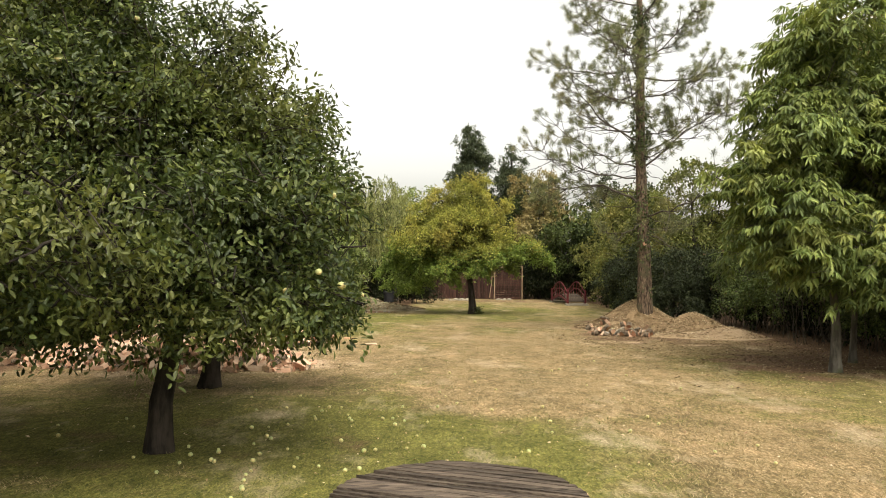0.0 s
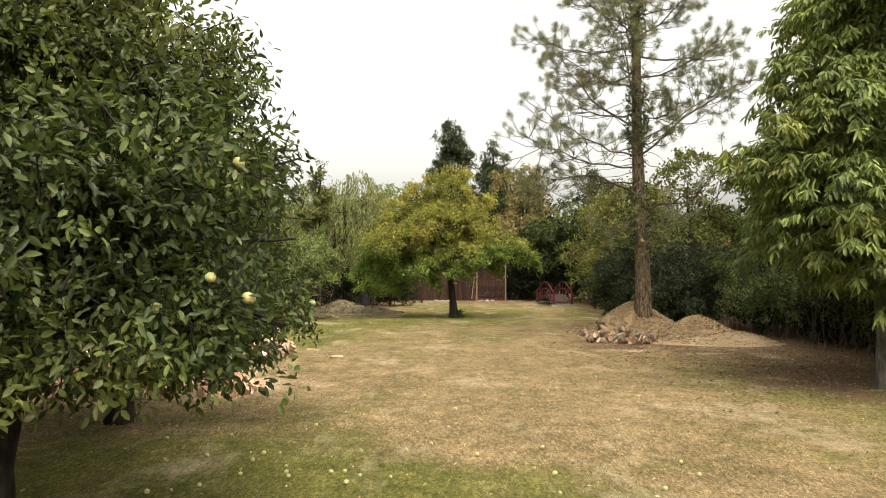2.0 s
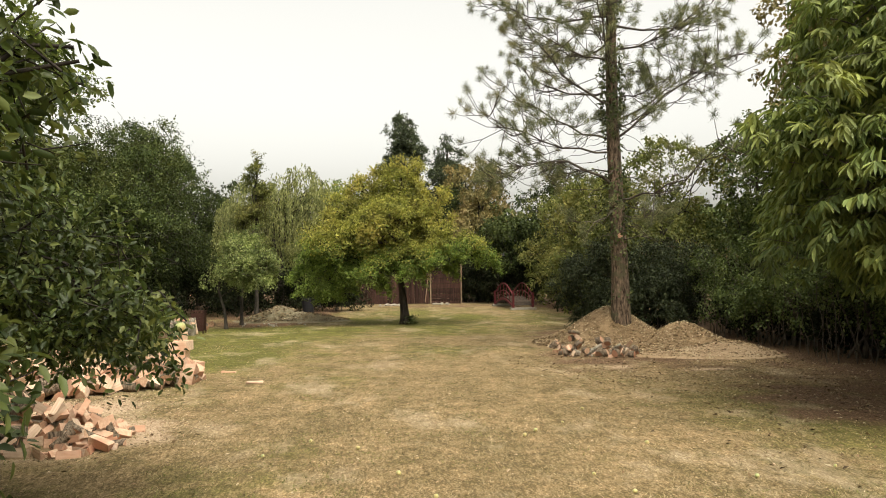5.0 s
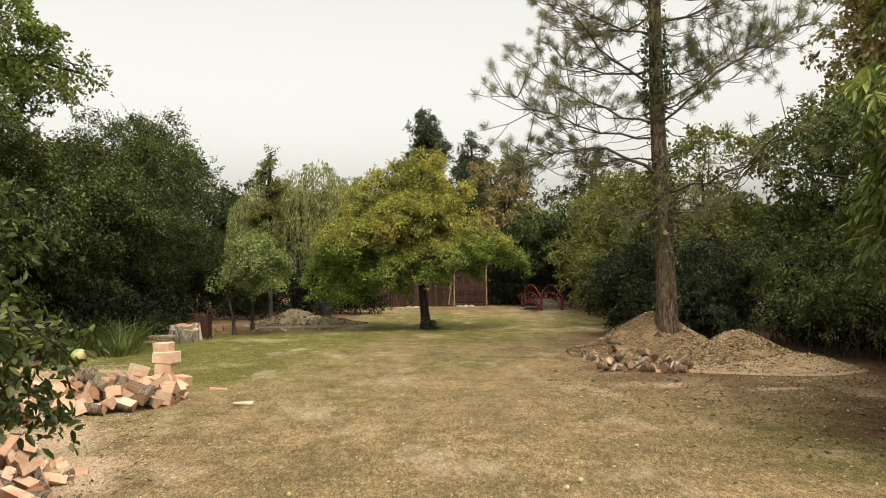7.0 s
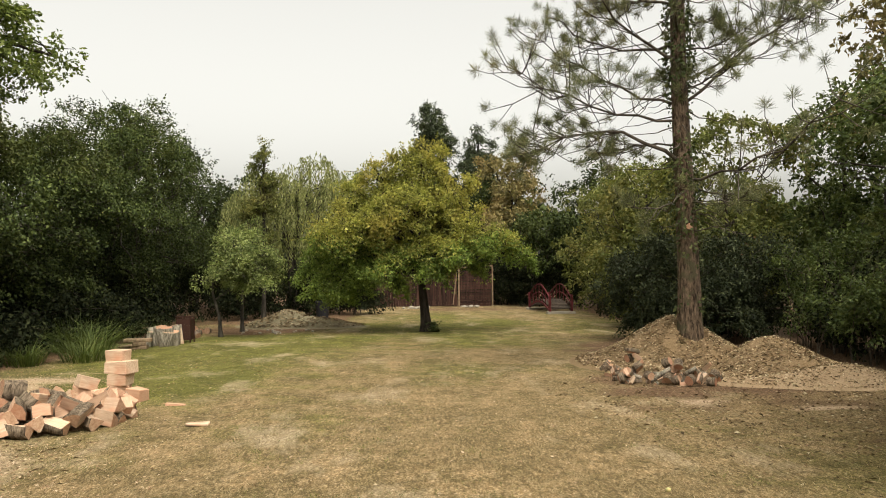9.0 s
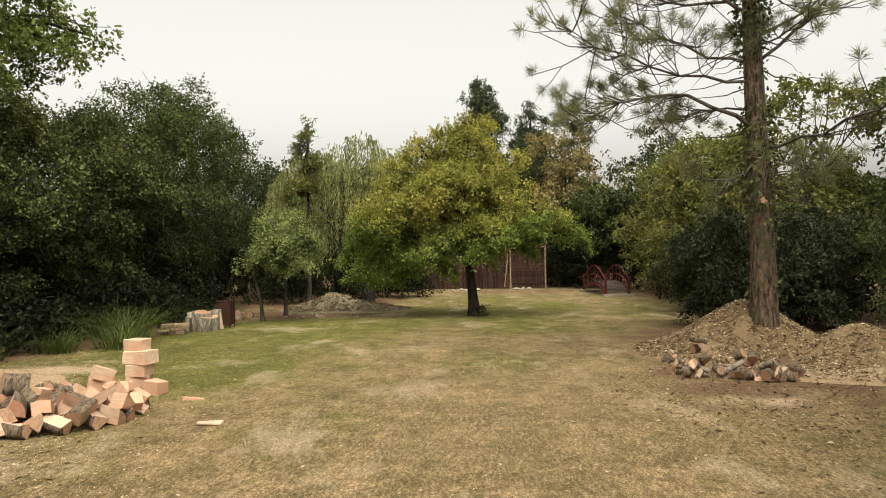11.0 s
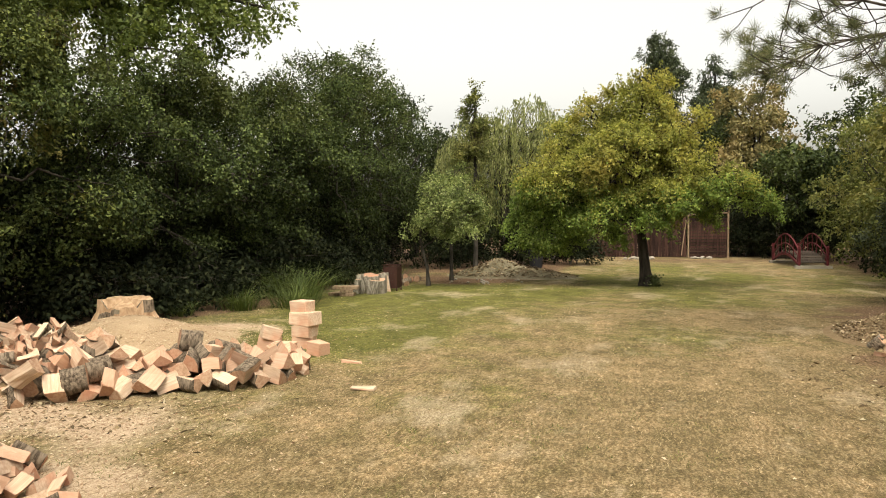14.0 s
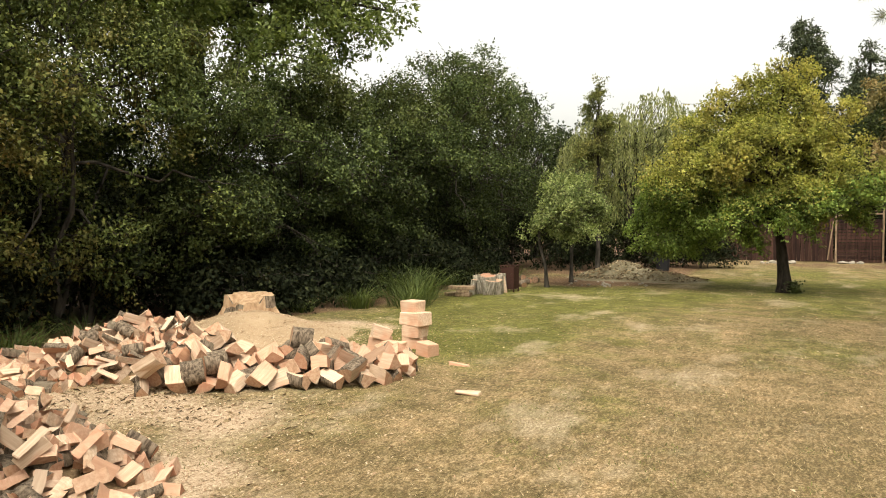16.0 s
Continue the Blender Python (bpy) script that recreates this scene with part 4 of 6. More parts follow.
crown_tree("oak_tree", "large oak spreading dark limbs over the hedge", (-12.2, 22.6), [(0, 0, 0), (0.1, 0, 2.5), (0.3, 0.2, 5.0), (0.4, 0, 8.0)], 0.3,
           [(0.5, 0, 8.6, 3.0, 3.4, 2.0), (2.2, -3.0, 6.6, 1.8, 2.2, 1.3), (0.2, -5.0, 6.4, 2.0, 2.2, 1.3), (2.3, 2.0, 7.2, 1.9, 2.3, 1.1), (3.0, 4.0, 7.2, 1.0, 1.5, 0.75), (4.2, 3.0, 7.2, 0.9, 1.2, 0.6), (0.4, 3.8, 8.0, 1.8, 1.9, 1.3), (2.8, -0.2, 5.6, 1.3, 1.8, 0.9), (1.5, -7.2, 6.2, 1.6, 1.6, 1.2), (-1.5, -3, 8, 2.5, 3, 1.8)],
           9500, 9, (0.13, 0.078), 0.32, M_OAK_LEAF, M_APPLE_BARK, 61, droop=0.15, gap=-0.85, gapfreq=1.6, limbs=3, rough=0.25, freq=1.4, sub=0.28, cover=1.1, fill=0.12, thick=0.075, twigs=0.15)

LAU = "dark glossy evergreen shrub beside the chip heap"
shrub("laurel", LAU, (6.9, 25.4), 2.7, 1.25, 2300, M_LAUREL_LEAF, 141, (0.085, 0.038), group="evergreens by the heap")
shrub("laurel", LAU, (7.9, 24.2), 2.6, 1.5, 2300, M_LAUREL_LEAF, 142, (0.085, 0.038), group="evergreens by the heap")
# The last three stand out of view, added to cut low sky light
for k, (x, y, h) in enumerate(((9.5, 21.6, 2.3), (9.4, 19.3, 2.2), (9.4, 17.0, 2.3), (9.7, 14.8, 2.4), (9.9, 12.4, 2.6), (10.0, 9.8, 2.6), (10.0, 7.2, 2.6), (10.0, 4.6, 2.6))):
    shrub("low_hedge", "low twiggy hedge with dusty green tips", (x, y), h, 1.2, 1100, M_MID_LEAF, 150 + k, (0.075, 0.042), per=10, gap=-0.5, group="low hedge", bark=M_TWIG, low=0.4, start=0.4, canes=40, shoots=20)
RTR = "leafy green tree behind the low hedge"
for k, (x, y, h, r, mat, gap, lab) in enumerate((
        (12.3, 18.8, 6.2, 2.3, M_GREEN_LEAF, -0.6, RTR), (12.2, 14.6, 6.6, 2.3, M_GREEN_LEAF, -0.6, RTR), (12.2, 22.8, 7.2, 2.1, M_MID_LEAF, -0.6, RTR), (12.6, 10.4, 6.8, 2.4, M_GREEN_LEAF, -0.6, RTR),
        (9.6, 27.0, 6.3, 1.9, M_OLIVE_LEAF, -0.35, "thin airy tree behind the pine"), (8.3, 29.7, 6.0, 1.6, M_OLIVE_LEAF, -0.4, "green tree drooping beside the red bridge"), (9.2, 33.8, 6.3, 1.8, M_OLIVE_LEAF, -0.5, "green tree drooping beside the red bridge"),
        (9.6, 38.2, 6.0, 2.2, M_OLIVE_LEAF, -0.6, RTR), (11.8, 30.5, 4.4, 2.0, M_MID_LEAF, -0.5, RTR), (12.4, 26.0, 6.8, 1.9, M_MID_LEAF, -0.5, RTR), (10.9, 19.0, 5.7, 1.7, M_MID_LEAF, -0.5, RTR), (10.9, 16.2, 6.2, 1.7, M_MID_LEAF, -0.5, RTR))):
    shrub("garden_tree", lab, (x, y), h, r, 1600, mat, 170 + k, (0.13, 0.075), per=9, sub=0.27, gap=gap, low=0.3, group="east boundary trees", category="tree")

# far end
for k, (x, y, h, r, mat, lab, start) in enumerate((
        (-9.5, 44.5, 7.0, 2.8, M_HEDGE_LEAF, "dark tree behind the garden's end", 0.0), (-1.6, 46.5, 7.6, 2.3, M_PALE_LEAF, "pale tree behind the fence", 1.0), (1.6, 48.0, 6.4, 2.6, M_HEDGE_LEAF, "dark tree behind the fence", 0.5),
        (5.0, 49.5, 7.0, 2.6, M_HEDGE_LEAF, "dark tree behind the fence", 0.2), (6.4, 46.5, 9.0, 1.75, M_TAN_LEAF, "tan-leaved tree behind the bridge", 2.6), (10.6, 44.0, 7.4, 2.6, M_HEDGE_LEAF, "dark tree behind the garden's end", 0.3),
        (7.6, 42.8, 4.8, 2.0, M_HEDGE_LEAF, "dark overhanging shrub by the fence opening", 1.3), (-6.5, 41.0, 3.0, 1.8, M_HEDGE_LEAF, "dark shrub under the willow", 0.0), (-3.0, 43.0, 2.6, 1.6, M_HEDGE_LEAF, "dark shrub under the willow", 0.0))):
    shrub("end_tree", lab, (x, y), h, r, 1300, mat, 200 + k, (0.17, 0.10), per=10, sub=0.28, gap=-0.7, group="trees at the garden's end", category="tree", start=start, twig=0.4)
for k, (x, y, h, r) in enumerate(((2.1, 55.0, 13.0, 1.5), (5.4, 56.0, 11.7, 1.4), (3.7, 58.5, 8.6, 1.6))):
    crown_tree("dark_tree", "tall dark evergreen beyond the garden", (x, y), [(0, 0, 0), (0, 0, h * 0.4), (0.1, 0, h * 0.9)], 0.16,
               [(0.05, 0, h - 0.75, r * 0.55, r * 0.55, 0.7), (-0.5, 0, h - 1.3, r * 0.5, r * 0.5, 0.6), (0.1, 0, h - 1.9, r * 0.95, r * 0.95, 1.1), (-0.15, 0, h - 3.3, r * 1.05, r * 1.05, 1.2), (0.1, 0, h - 4.8, r, r, 1.2), (0, 0, h - 6.4, r * 0.9, r, 1.2)],
               2600, 9, (0.16, 0.09), 0.45, M_DARK_LEAF, M_BARK, 230 + k, gap=-0.8, sub=0.36, cover=1.0, rough=0.3, freq=0.8, shoots=40, shoot=0.9, limbs=2, twigs=0.1, group="tall dark trees")
crown_tree("narrow_tree", "slender grey-green tree standing up through the willow", (-4.6, 34.0), [(0, 0, 0), (0.05, 0, 2.2), (0, 0, 4.4), (0.05, 0, 6.6)], 0.07,
           [(0.05, 0, 6.45, 0.24, 0.24, 0.5), (-0.1, 0, 5.7, 0.38, 0.38, 0.55), (0.15, 0, 4.9, 0.5, 0.5, 0.6), (-0.15, 0, 4.0, 0.6, 0.6, 0.6), (0.1, 0, 3.1, 0.65, 0.65, 0.55)], 1100, 9, (0.085, 0.045), 0.26, M_OLIVE_LEAF, M_BARK, 236, gap=-0.7, gapfreq=2.0, sub=0.5, rough=0.3, shoots=30, shoot=0.4)
shrub("tan_tree", "tall tan-leaved tree beyond the hedge", (16.0, 25.5), 12.0, 2.8, 1900, M_TAN_LEAF, 240, (0.2, 0.12), category="tree", start=3.0, twig=0.4)


# Many fill shaded hollows or block low sky; near-black leaves paint the shade
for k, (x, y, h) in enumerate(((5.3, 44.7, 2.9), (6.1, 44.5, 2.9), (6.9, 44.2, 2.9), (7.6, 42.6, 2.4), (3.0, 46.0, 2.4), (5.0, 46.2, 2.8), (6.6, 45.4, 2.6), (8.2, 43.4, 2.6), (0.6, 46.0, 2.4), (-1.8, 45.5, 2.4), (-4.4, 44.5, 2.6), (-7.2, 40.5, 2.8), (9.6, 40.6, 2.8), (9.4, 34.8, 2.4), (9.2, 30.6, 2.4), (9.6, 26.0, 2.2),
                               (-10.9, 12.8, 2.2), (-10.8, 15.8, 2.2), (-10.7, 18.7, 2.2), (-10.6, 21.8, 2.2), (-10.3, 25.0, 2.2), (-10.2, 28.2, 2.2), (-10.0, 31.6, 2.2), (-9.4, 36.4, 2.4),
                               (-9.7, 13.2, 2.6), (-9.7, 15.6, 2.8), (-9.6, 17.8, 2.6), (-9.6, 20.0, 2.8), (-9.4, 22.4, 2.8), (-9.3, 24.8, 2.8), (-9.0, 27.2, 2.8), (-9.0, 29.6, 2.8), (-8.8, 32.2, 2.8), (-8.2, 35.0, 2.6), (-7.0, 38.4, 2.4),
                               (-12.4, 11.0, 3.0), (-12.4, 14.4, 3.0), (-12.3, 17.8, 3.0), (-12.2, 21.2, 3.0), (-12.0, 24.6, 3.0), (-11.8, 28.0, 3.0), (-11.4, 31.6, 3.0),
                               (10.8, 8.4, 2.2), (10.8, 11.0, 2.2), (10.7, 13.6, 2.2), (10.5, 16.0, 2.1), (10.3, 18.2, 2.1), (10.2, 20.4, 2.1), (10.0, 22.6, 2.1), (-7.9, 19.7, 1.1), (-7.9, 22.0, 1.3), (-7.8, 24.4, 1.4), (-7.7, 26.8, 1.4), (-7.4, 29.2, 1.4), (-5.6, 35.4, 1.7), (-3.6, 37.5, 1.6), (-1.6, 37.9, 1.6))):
    shrub("undergrowth", "dense undergrowth beneath the boundary trees, its near-black colour standing in for shade", (x, y), h, 1.3, 620, M_SHADE_FILL, 260 + k, (0.105, 0.062), per=8, sub=0.30, fill=0.25, gap=-0.9, low=0.0, group="undergrowth")


def willow():
    rng = np.random.default_rng(71)
    at = (-4.2, 37.5)
    tree = thing("weeping_willow", (at[0], at[1], float(ground_z(*at))), "weeping willow with long pale hanging strands", "tree")
    w = Wood()
    w.tube([(0, 0, -0.05), (0.1, 0, 1.5), (0, 0, 3.2), (0.2, 0, 5.2)], (0.26, 0.2, 0.15, 0.06), 9, 0.08, 3)
    part("trunk", w.mesh("trunk", M_BARK), tree)
    w = Wood()
    P, D, N = [], [], []
    heads = [(0.9, 0.2, 6.6, 1.5), (-0.9, 0, 6.0, 1.4), (1.9, -0.4, 5.6, 1.0), (0.2, -0.9, 5.5, 1.4), (-1.9, -0.2, 4.9, 0.9)]
    for i in range(760):
        hx, hy, hz, hr = heads[i % 5]
        a, q = rng.uniform(0, 6.28), rng.random() ** 0.5
        r = hr * q
        top = np.array([hx + math.cos(a) * r, hy + math.sin(a) * r, hz - 0.7 * hr * q ** 2.5 + rng.normal() * 0.15])
        length = min(rng.uniform(1.0, 4.2) * (0.65 + 0.45 * q), top[2] - rng.uniform(0.9, 1.9))
        k = int(length / 0.065)
        s = np.arange(k) / k
        drift = rng.normal(size=2) * 0.10
        pts = top + np.stack([drift[0] * s + 0.28 * math.cos(a) * np.sin(s * 1.5), drift[1] * s + 0.28 * math.sin(a) * np.sin(s * 1.5), -length * s + 0.25 * np.sin(np.pi * np.minimum(1, s * 3))], 1)
        if rng.random() < 0.5:
            w.tube(pts[:: max(1, k // 5)], 0.003, 3)
        if rng.random() < 0.10:
            w.tube(bend((0, 0, rng.uniform(2.6, 4.4)), top * np.array([0.9, 0.9, 0.95]), 0.3, 5, rng), np.linspace(0.05, 0.01, 5), 5)
        P.append(pts + rng.normal(size=pts.shape) * 0.022)
        D.append(np.array([0, 0, -1.0]) + rng.normal(size=pts.shape) * 0.3)
        N.append(np.array([0.0, -1.0, 0.5]) + rng.normal(size=pts.shape) * 0.7)
    tagged(part("branchwork", w.mesh("branchwork", M_BARK), tree), kind="stuff")
    P, D, N = np.concatenate(P), np.concatenate(D), np.concatenate(N)
    part("crown", leaf_mesh("crown", P, D, N, rng.uniform(0.11, 0.19, len(P)), 0.036, M_WILLOW_LEAF), tree)


willow()
crown_tree("small_tree", "small pale green fruit tree with a crooked stem", (-4.55, 28.0), [(0, 0, 0), (-0.05, 0, 0.6), (-0.25, 0, 1.3), (-0.1, 0, 2.2)], 0.055,
           [(0.5, 0, 2.2, 0.85, 0.8, 0.75), (0.75, 0, 2.85, 0.5, 0.5, 0.5), (0.0, 0, 1.75, 0.65, 0.6, 0.5), (1.15, 0, 1.75, 0.6, 0.6, 0.5), (-0.55, 0, 1.5, 0.45, 0.4, 0.35), (0.7, -0.3, 1.5, 0.7, 0.6, 0.35)], 2500, 8, (0.075, 0.040), 0.24, M_PALE_LEAF, M_BARK, 81, gap=-0.45, gapfreq=2.6, low=1.05, rough=0.3, sub=0.36, shoots=45, shoot=0.4, group="small fruit trees")
crown_tree("small_tree", "small slim fruit tree with pale leaves", (-4.45, 30.1), [(0, 0, 0), (0.0, 0, 0.6), (0.02, 0, 1.4), (0.0, 0, 2.2)], 0.06,
           [(0.2, 0, 2.5, 0.65, 0.65, 0.6), (0.6, 0, 2.0, 0.5, 0.5, 0.45)], 900, 8, (0.075, 0.042), 0.22, M_PALE_LEAF, M_BARK, 82, gap=-0.15, gapfreq=2.2, low=1.1, rough=0.4, group="small fruit trees")
birch = thing("birch_trunk", (-2.6, 40.6, -0.18), "pale slim birch trunk under the trees", "tree")
bw = Wood()
bw.tube([(0, 0, -0.05), (0.03, 0, 1.2), (0.0, 0, 3.5)], (0.12, 0.10, 0.07), 9, 0.05, 2)
part("trunk", bw.mesh("trunk", M_POST), birch)


def far_woods():
    rng = np.random.default_rng(90)
    n = 26000
    a = rng.uniform(0, 2 * np.pi, n)
    rad = rng.uniform(70, 84, n)
    flat = np.stack([np.cos(a) * 3, np.sin(a) * 3, 0 * a], 1)
    top = 7.5 + 1.6 * waves(flat, 1.8, 91) + 0.8 * waves(flat, 6.0, 92)
    zz = top * rng.random(n) ** 0.7
    pos = np.stack([np.cos(a) * rad, 20 + np.sin(a) * rad, zz - 0.2], 1)
    way = unit(rng.normal(size=(n, 3)))
    ob = part("far_woods", leaf_mesh("far_woods", pos, way, rng.normal(size=(n, 3)), rng.uniform(0.9, 1.7, n), 0.9, M_HEDGE_LEAF))
    tagged(ob, "distant dark woods round the garden", "woods", kind="stuff")


far_woods()


# ---- cut wood ----
def log_mesh(name, length, radius, a0, a1, rng, upright=False, bark=True):
    """A split or whole piece of trunk: bark on the arc, pale wood on the split faces and ends."""
    whole = a1 - a0 > 6.2
    k = 9 if whole else max(3, int((a1 - a0) / 0.4) + 1)
    ang = np.linspace(a0, a1, k, endpoint=not whole)
    prof = [(radius * rng.uniform(0.9, 1.07) * math.cos(a), radius * rng.uniform(0.9, 1.07) * math.sin(a)) for a in ang]
    if not whole:
        ins = rng.uniform(0.0, 0.12) * radius
        prof = [(ins * math.cos((a0 + a1) / 2), ins * math.sin((a0 + a1) / 2))] + prof
    bm = bmesh.new()
    n = len(prof)
    rows = []
    for x in (-0.5, -0.46, 0.0, 0.46, 0.5):
        s = 0.95 if abs(x) == 0.5 else 1.0
        skew = rng.uniform(-0.03, 0.03, 2) * radius
        rows.append([bm.verts.new((x * length, p * s + skew[0] + rng.uniform(-0.05, 0.05) * radius, q * s + skew[1] + rng.uniform(-0.05, 0.05) * radius)) for p, q in prof])
    for r, s in zip(rows, rows[1:]):
        for i in range(n):
            j = (i + 1) % n
            f = bm.faces.new((r[i], r[j], s[j], s[i]))
            f.material_index = 2 if whole or (bark and 1 <= i < n - 1) else 0
            f.smooth = bool(f.material_index == 2)
    f = bm.faces.new(rows[0][::-1])
    g = bm.faces.new(rows[-1])
    f.material_index = g.material_index = 1
    if upright:
        bmesh.ops.rotate(bm, verts=bm.verts, matrix=Matrix.Rotation(radians(90), 3, "Y"))
    bmesh.ops.recalc_face_normals(bm, faces=bm.faces)
    lo = Vector([min(v.co[i] for v in bm.verts) for i in range(3)])
    hi = Vector([max(v.co[i] for v in bm.verts) for i in range(3)])
    bmesh.ops.translate(bm, verts=bm.verts, vec=(-(lo.x + hi.x) / 2, -(lo.y + hi.y) / 2, -lo.z))
    me = bpy.data.meshes.new(name)
    bm.to_mesh(me)
    bm.free()
    for m in (M_SPLIT, M_END, M_LOG_BARK):
        me.materials.append(m)
    return me, (hi.x - lo.x) / 2, (hi.y - lo.y) / 2, hi.z - lo.z


class Yard:
    """A height map on which pieces come to rest one after another."""

    def __init__(self, x0, y0, x1, y1, base=None, cell=0.04):
        self.x0, self.y0, self.c = x0, y0, cell
        self.nx, self.ny = int((x1 - x0) / cell), int((y1 - y0) / cell)
        xs, ys = x0 + (np.arange(self.nx) + 0.5) * cell, y0 + (np.arange(self.ny) + 0.5) * cell
        self.X, self.Y = np.meshgrid(xs, ys)
        self.h = ground_z(self.X, self.Y) * 1.0
        if base is not None:
            self.h = np.maximum(self.h, base(self.X, self.Y))

    def rest(self, x, y, yaw, a, b, tall, tilt_most=0.7, sink=0.012):
        """The pose at which a piece of half sizes a, b lies at (x, y)."""
        c, s = math.cos(yaw), math.sin(yaw)
        dx, dy = self.X - x, self.Y - y
        u, v = dx * c + dy * s, -dx * s + dy * c
        m = (np.abs(u) < a) & (np.abs(v) < b)
        if m.sum() < 3:
            return None
        uu, vv, hh = u[m], v[m], self.h[m]
        A = np.stack([uu, vv, np.ones_like(uu)], 1)
        k = np.linalg.lstsq(A, hh, rcond=None)[0]
        k[:2] = np.clip(k[:2], -tilt_most, tilt_most)
        off = np.percentile(hh - A[:, :2] @ k[:2], 70) - sink
        nrm = Vector((-(k[0] * c - k[1] * s), -(k[0] * s + k[1] * c), 1)).normalized()
        ax = Vector((c, s, k[0])).normalized()
        ay = nrm.cross(ax).normalized()
        ax = ay.cross(nrm)
        mat = Matrix((ax, ay, nrm)).transposed().to_4x4()
        mat.translation = (x, y, off)
        self.h[m] = np.maximum(self.h[m], A[:, :2] @ k[:2] + off + tall * 0.82)
        return mat

    def at(self, x, y):
        i, j = int((y - self.y0) / self.c), int((x - self.x0) / self.c)
        return self.h[min(max(i, 0), self.ny - 1), min(max(j, 0), self.nx - 1)]


def dust_cone(x, y):
    """Sawdust heaped round the stump."""
    return 0.24 * np.exp(-(((x + 6.65) / 1.0) ** 2 + ((y - 18.3) / 0.85) ** 2)) + 0.16 * np.exp(-(((x + 5.9) / 1.0) ** 2 + ((y - 18.0) / 1.0) ** 2)) - 0.03


rng = np.random.default_rng(7)
SMALL, BIG = [], []
for k in range(12):
    a0 = (0.0, 4.1, 0.3, -0.9, 3.9, 4.4)[k % 6]
    wide = rng.uniform(0.7, 1.25)
    SMALL.append(log_mesh("split_log", rng.uniform(0.15, 0.26), rng.uniform(0.065, 0.11), a0, a0 + wide, rng, False, k % 3 == 0))
for k in range(1):
    SMALL.append(log_mesh("split_log", rng.uniform(0.20, 0.26), rng.uniform(0.10, 0.13), 0.0, rng.uniform(1.4, 1.9), rng))
for k in range(14):
    a0 = (0.0, 3.6, 0.3, 4.3, -0.8)[k % 5]
    BIG.append(log_mesh("log_quarter", rng.uniform(0.18, 0.29), rng.uniform(0.11, 0.20), a0, a0 + rng.uniform(0.7, 1.6), rng, False, k % 2 == 0))
for k in range(2):
    BIG.append(log_mesh("log_round", rng.uniform(0.20, 0.24), rng.uniform(0.11, 0.14), 0, 6.283, rng, k == 1))

def pile_a(x, y):
    """Crescent of split logs by the apple trees."""
    t = np.clip((x + 7.6) / 5.3, 0, 1)
    mid = 12.1 + 0.3 * t + 1.0 * (1 - t) ** 2
    half = 1.0 - 0.12 * t
    return (0.32 + 0.42 * np.exp(-((x + 4.3) / 1.5) ** 2)) * np.clip(1 - ((y - mid) / half) ** 2, 0, 1) * (x < -2.35) * (x > -7.8) * np.clip((-2.25 - x) / 0.8, 0.25, 1)


def pile_b(x, y):
    return 0.95 * np.clip(1 - ((x + 5.85) / 1.15) ** 2 - ((y - 15.55) / 1.0) ** 2, 0, 1) ** 0.9 + 0.30 * np.clip(1 - ((x + 6.6) / 1.2) ** 2 - ((y - 14.5) / 1.2) ** 2, 0, 1)


def pile_c(x, y):
    mid = 15.15 + 0.62 * (x + 4.6)
    return 0.27 * np.clip(1 - ((y - mid) / 0.62) ** 2, 0, 1) * np.clip((x + 4.95) / 0.4, 0, 1) * np.clip((-2.5 - x) / 0.4, 0, 1)


def heap_core(x, y):
    """The packed inside of the log heaps, under the pieces that show."""
    return np.maximum(0.38 * np.maximum(pile_a(x, y), pile_b(x, y)), 0.4 * pile_c(x, y)) - 0.06


yard = Yard(-9.0, 10.4, -1.4, 19.6, lambda x, y: np.maximum(dust_cone(x, y), heap_core(x, y)))


def throw(shape, box, kinds, core, count, lab, cat, group):
    """Lets pieces fall into a heap of the given shape: first a joined core, then the pieces that show."""
    V, F, I, base = [], [], [], 0
    made = tries = 0
    total = core + count
    while made < total and tries < total * 30:
        tries += 1
        fill = min(1.15, 0.72 + 0.45 * made / total)
        x, y = rng.uniform(box[0], box[2]), rng.uniform(box[1], box[3])
        goal = float(shape(np.array(x), np.array(y)))
        me, a, b, tall = kinds[rng.integers(len(kinds))]
        if goal < 0.06 or yard.at(x, y) - max(0.0, float(dust_cone(x, y))) + tall * 0.6 > max(goal * fill, tall * 0.7):
            continue
        m = yard.rest(x, y, rng.uniform(0, 6.28), a, b, tall)
        if m is None:
            continue
        made += 1
        if made <= core:
            for f in me.polygons:
                F.append([base + i for i in f.vertices])
                I.append(f.material_index)
            V += [m @ v.co for v in me.vertices]
            base += len(me.vertices)
            continue
        ob = new(me.name.split(".")[0], me)
        ob.matrix_world = m
        tagged(ob, lab, cat, group)
    if core:
        me = bpy.data.meshes.new("inner_log")
        me.from_pydata(V, [], F)
        for mt in (M_SPLIT, M_END, M_LOG_BARK):
            me.materials.append(mt)
        me.polygons.foreach_set("material_index", I)
        me.update()
        tagged(part("inner_log", me), "split logs deep inside the heap", "logs", kind="stuff")


throw(pile_c, (-5.1, 14.2, -2.4, 17.4), BIG, 14, 92, "large sawn and quartered log with pale pink wood and rough bark", "log", "big logs by the stump")
throw(pile_b, (-8.2, 13.2, -4.6, 16.8), SMALL, 375, 115, "split firewood log with pale pinkish faces in a heap", "log", "firewood heap")
throw(pile_a, (-7.8, 11.0, -2.2, 14.2), SMALL, 395, 175, "split firewood log with pale pinkish faces in a heap", "log", "firewood heap")

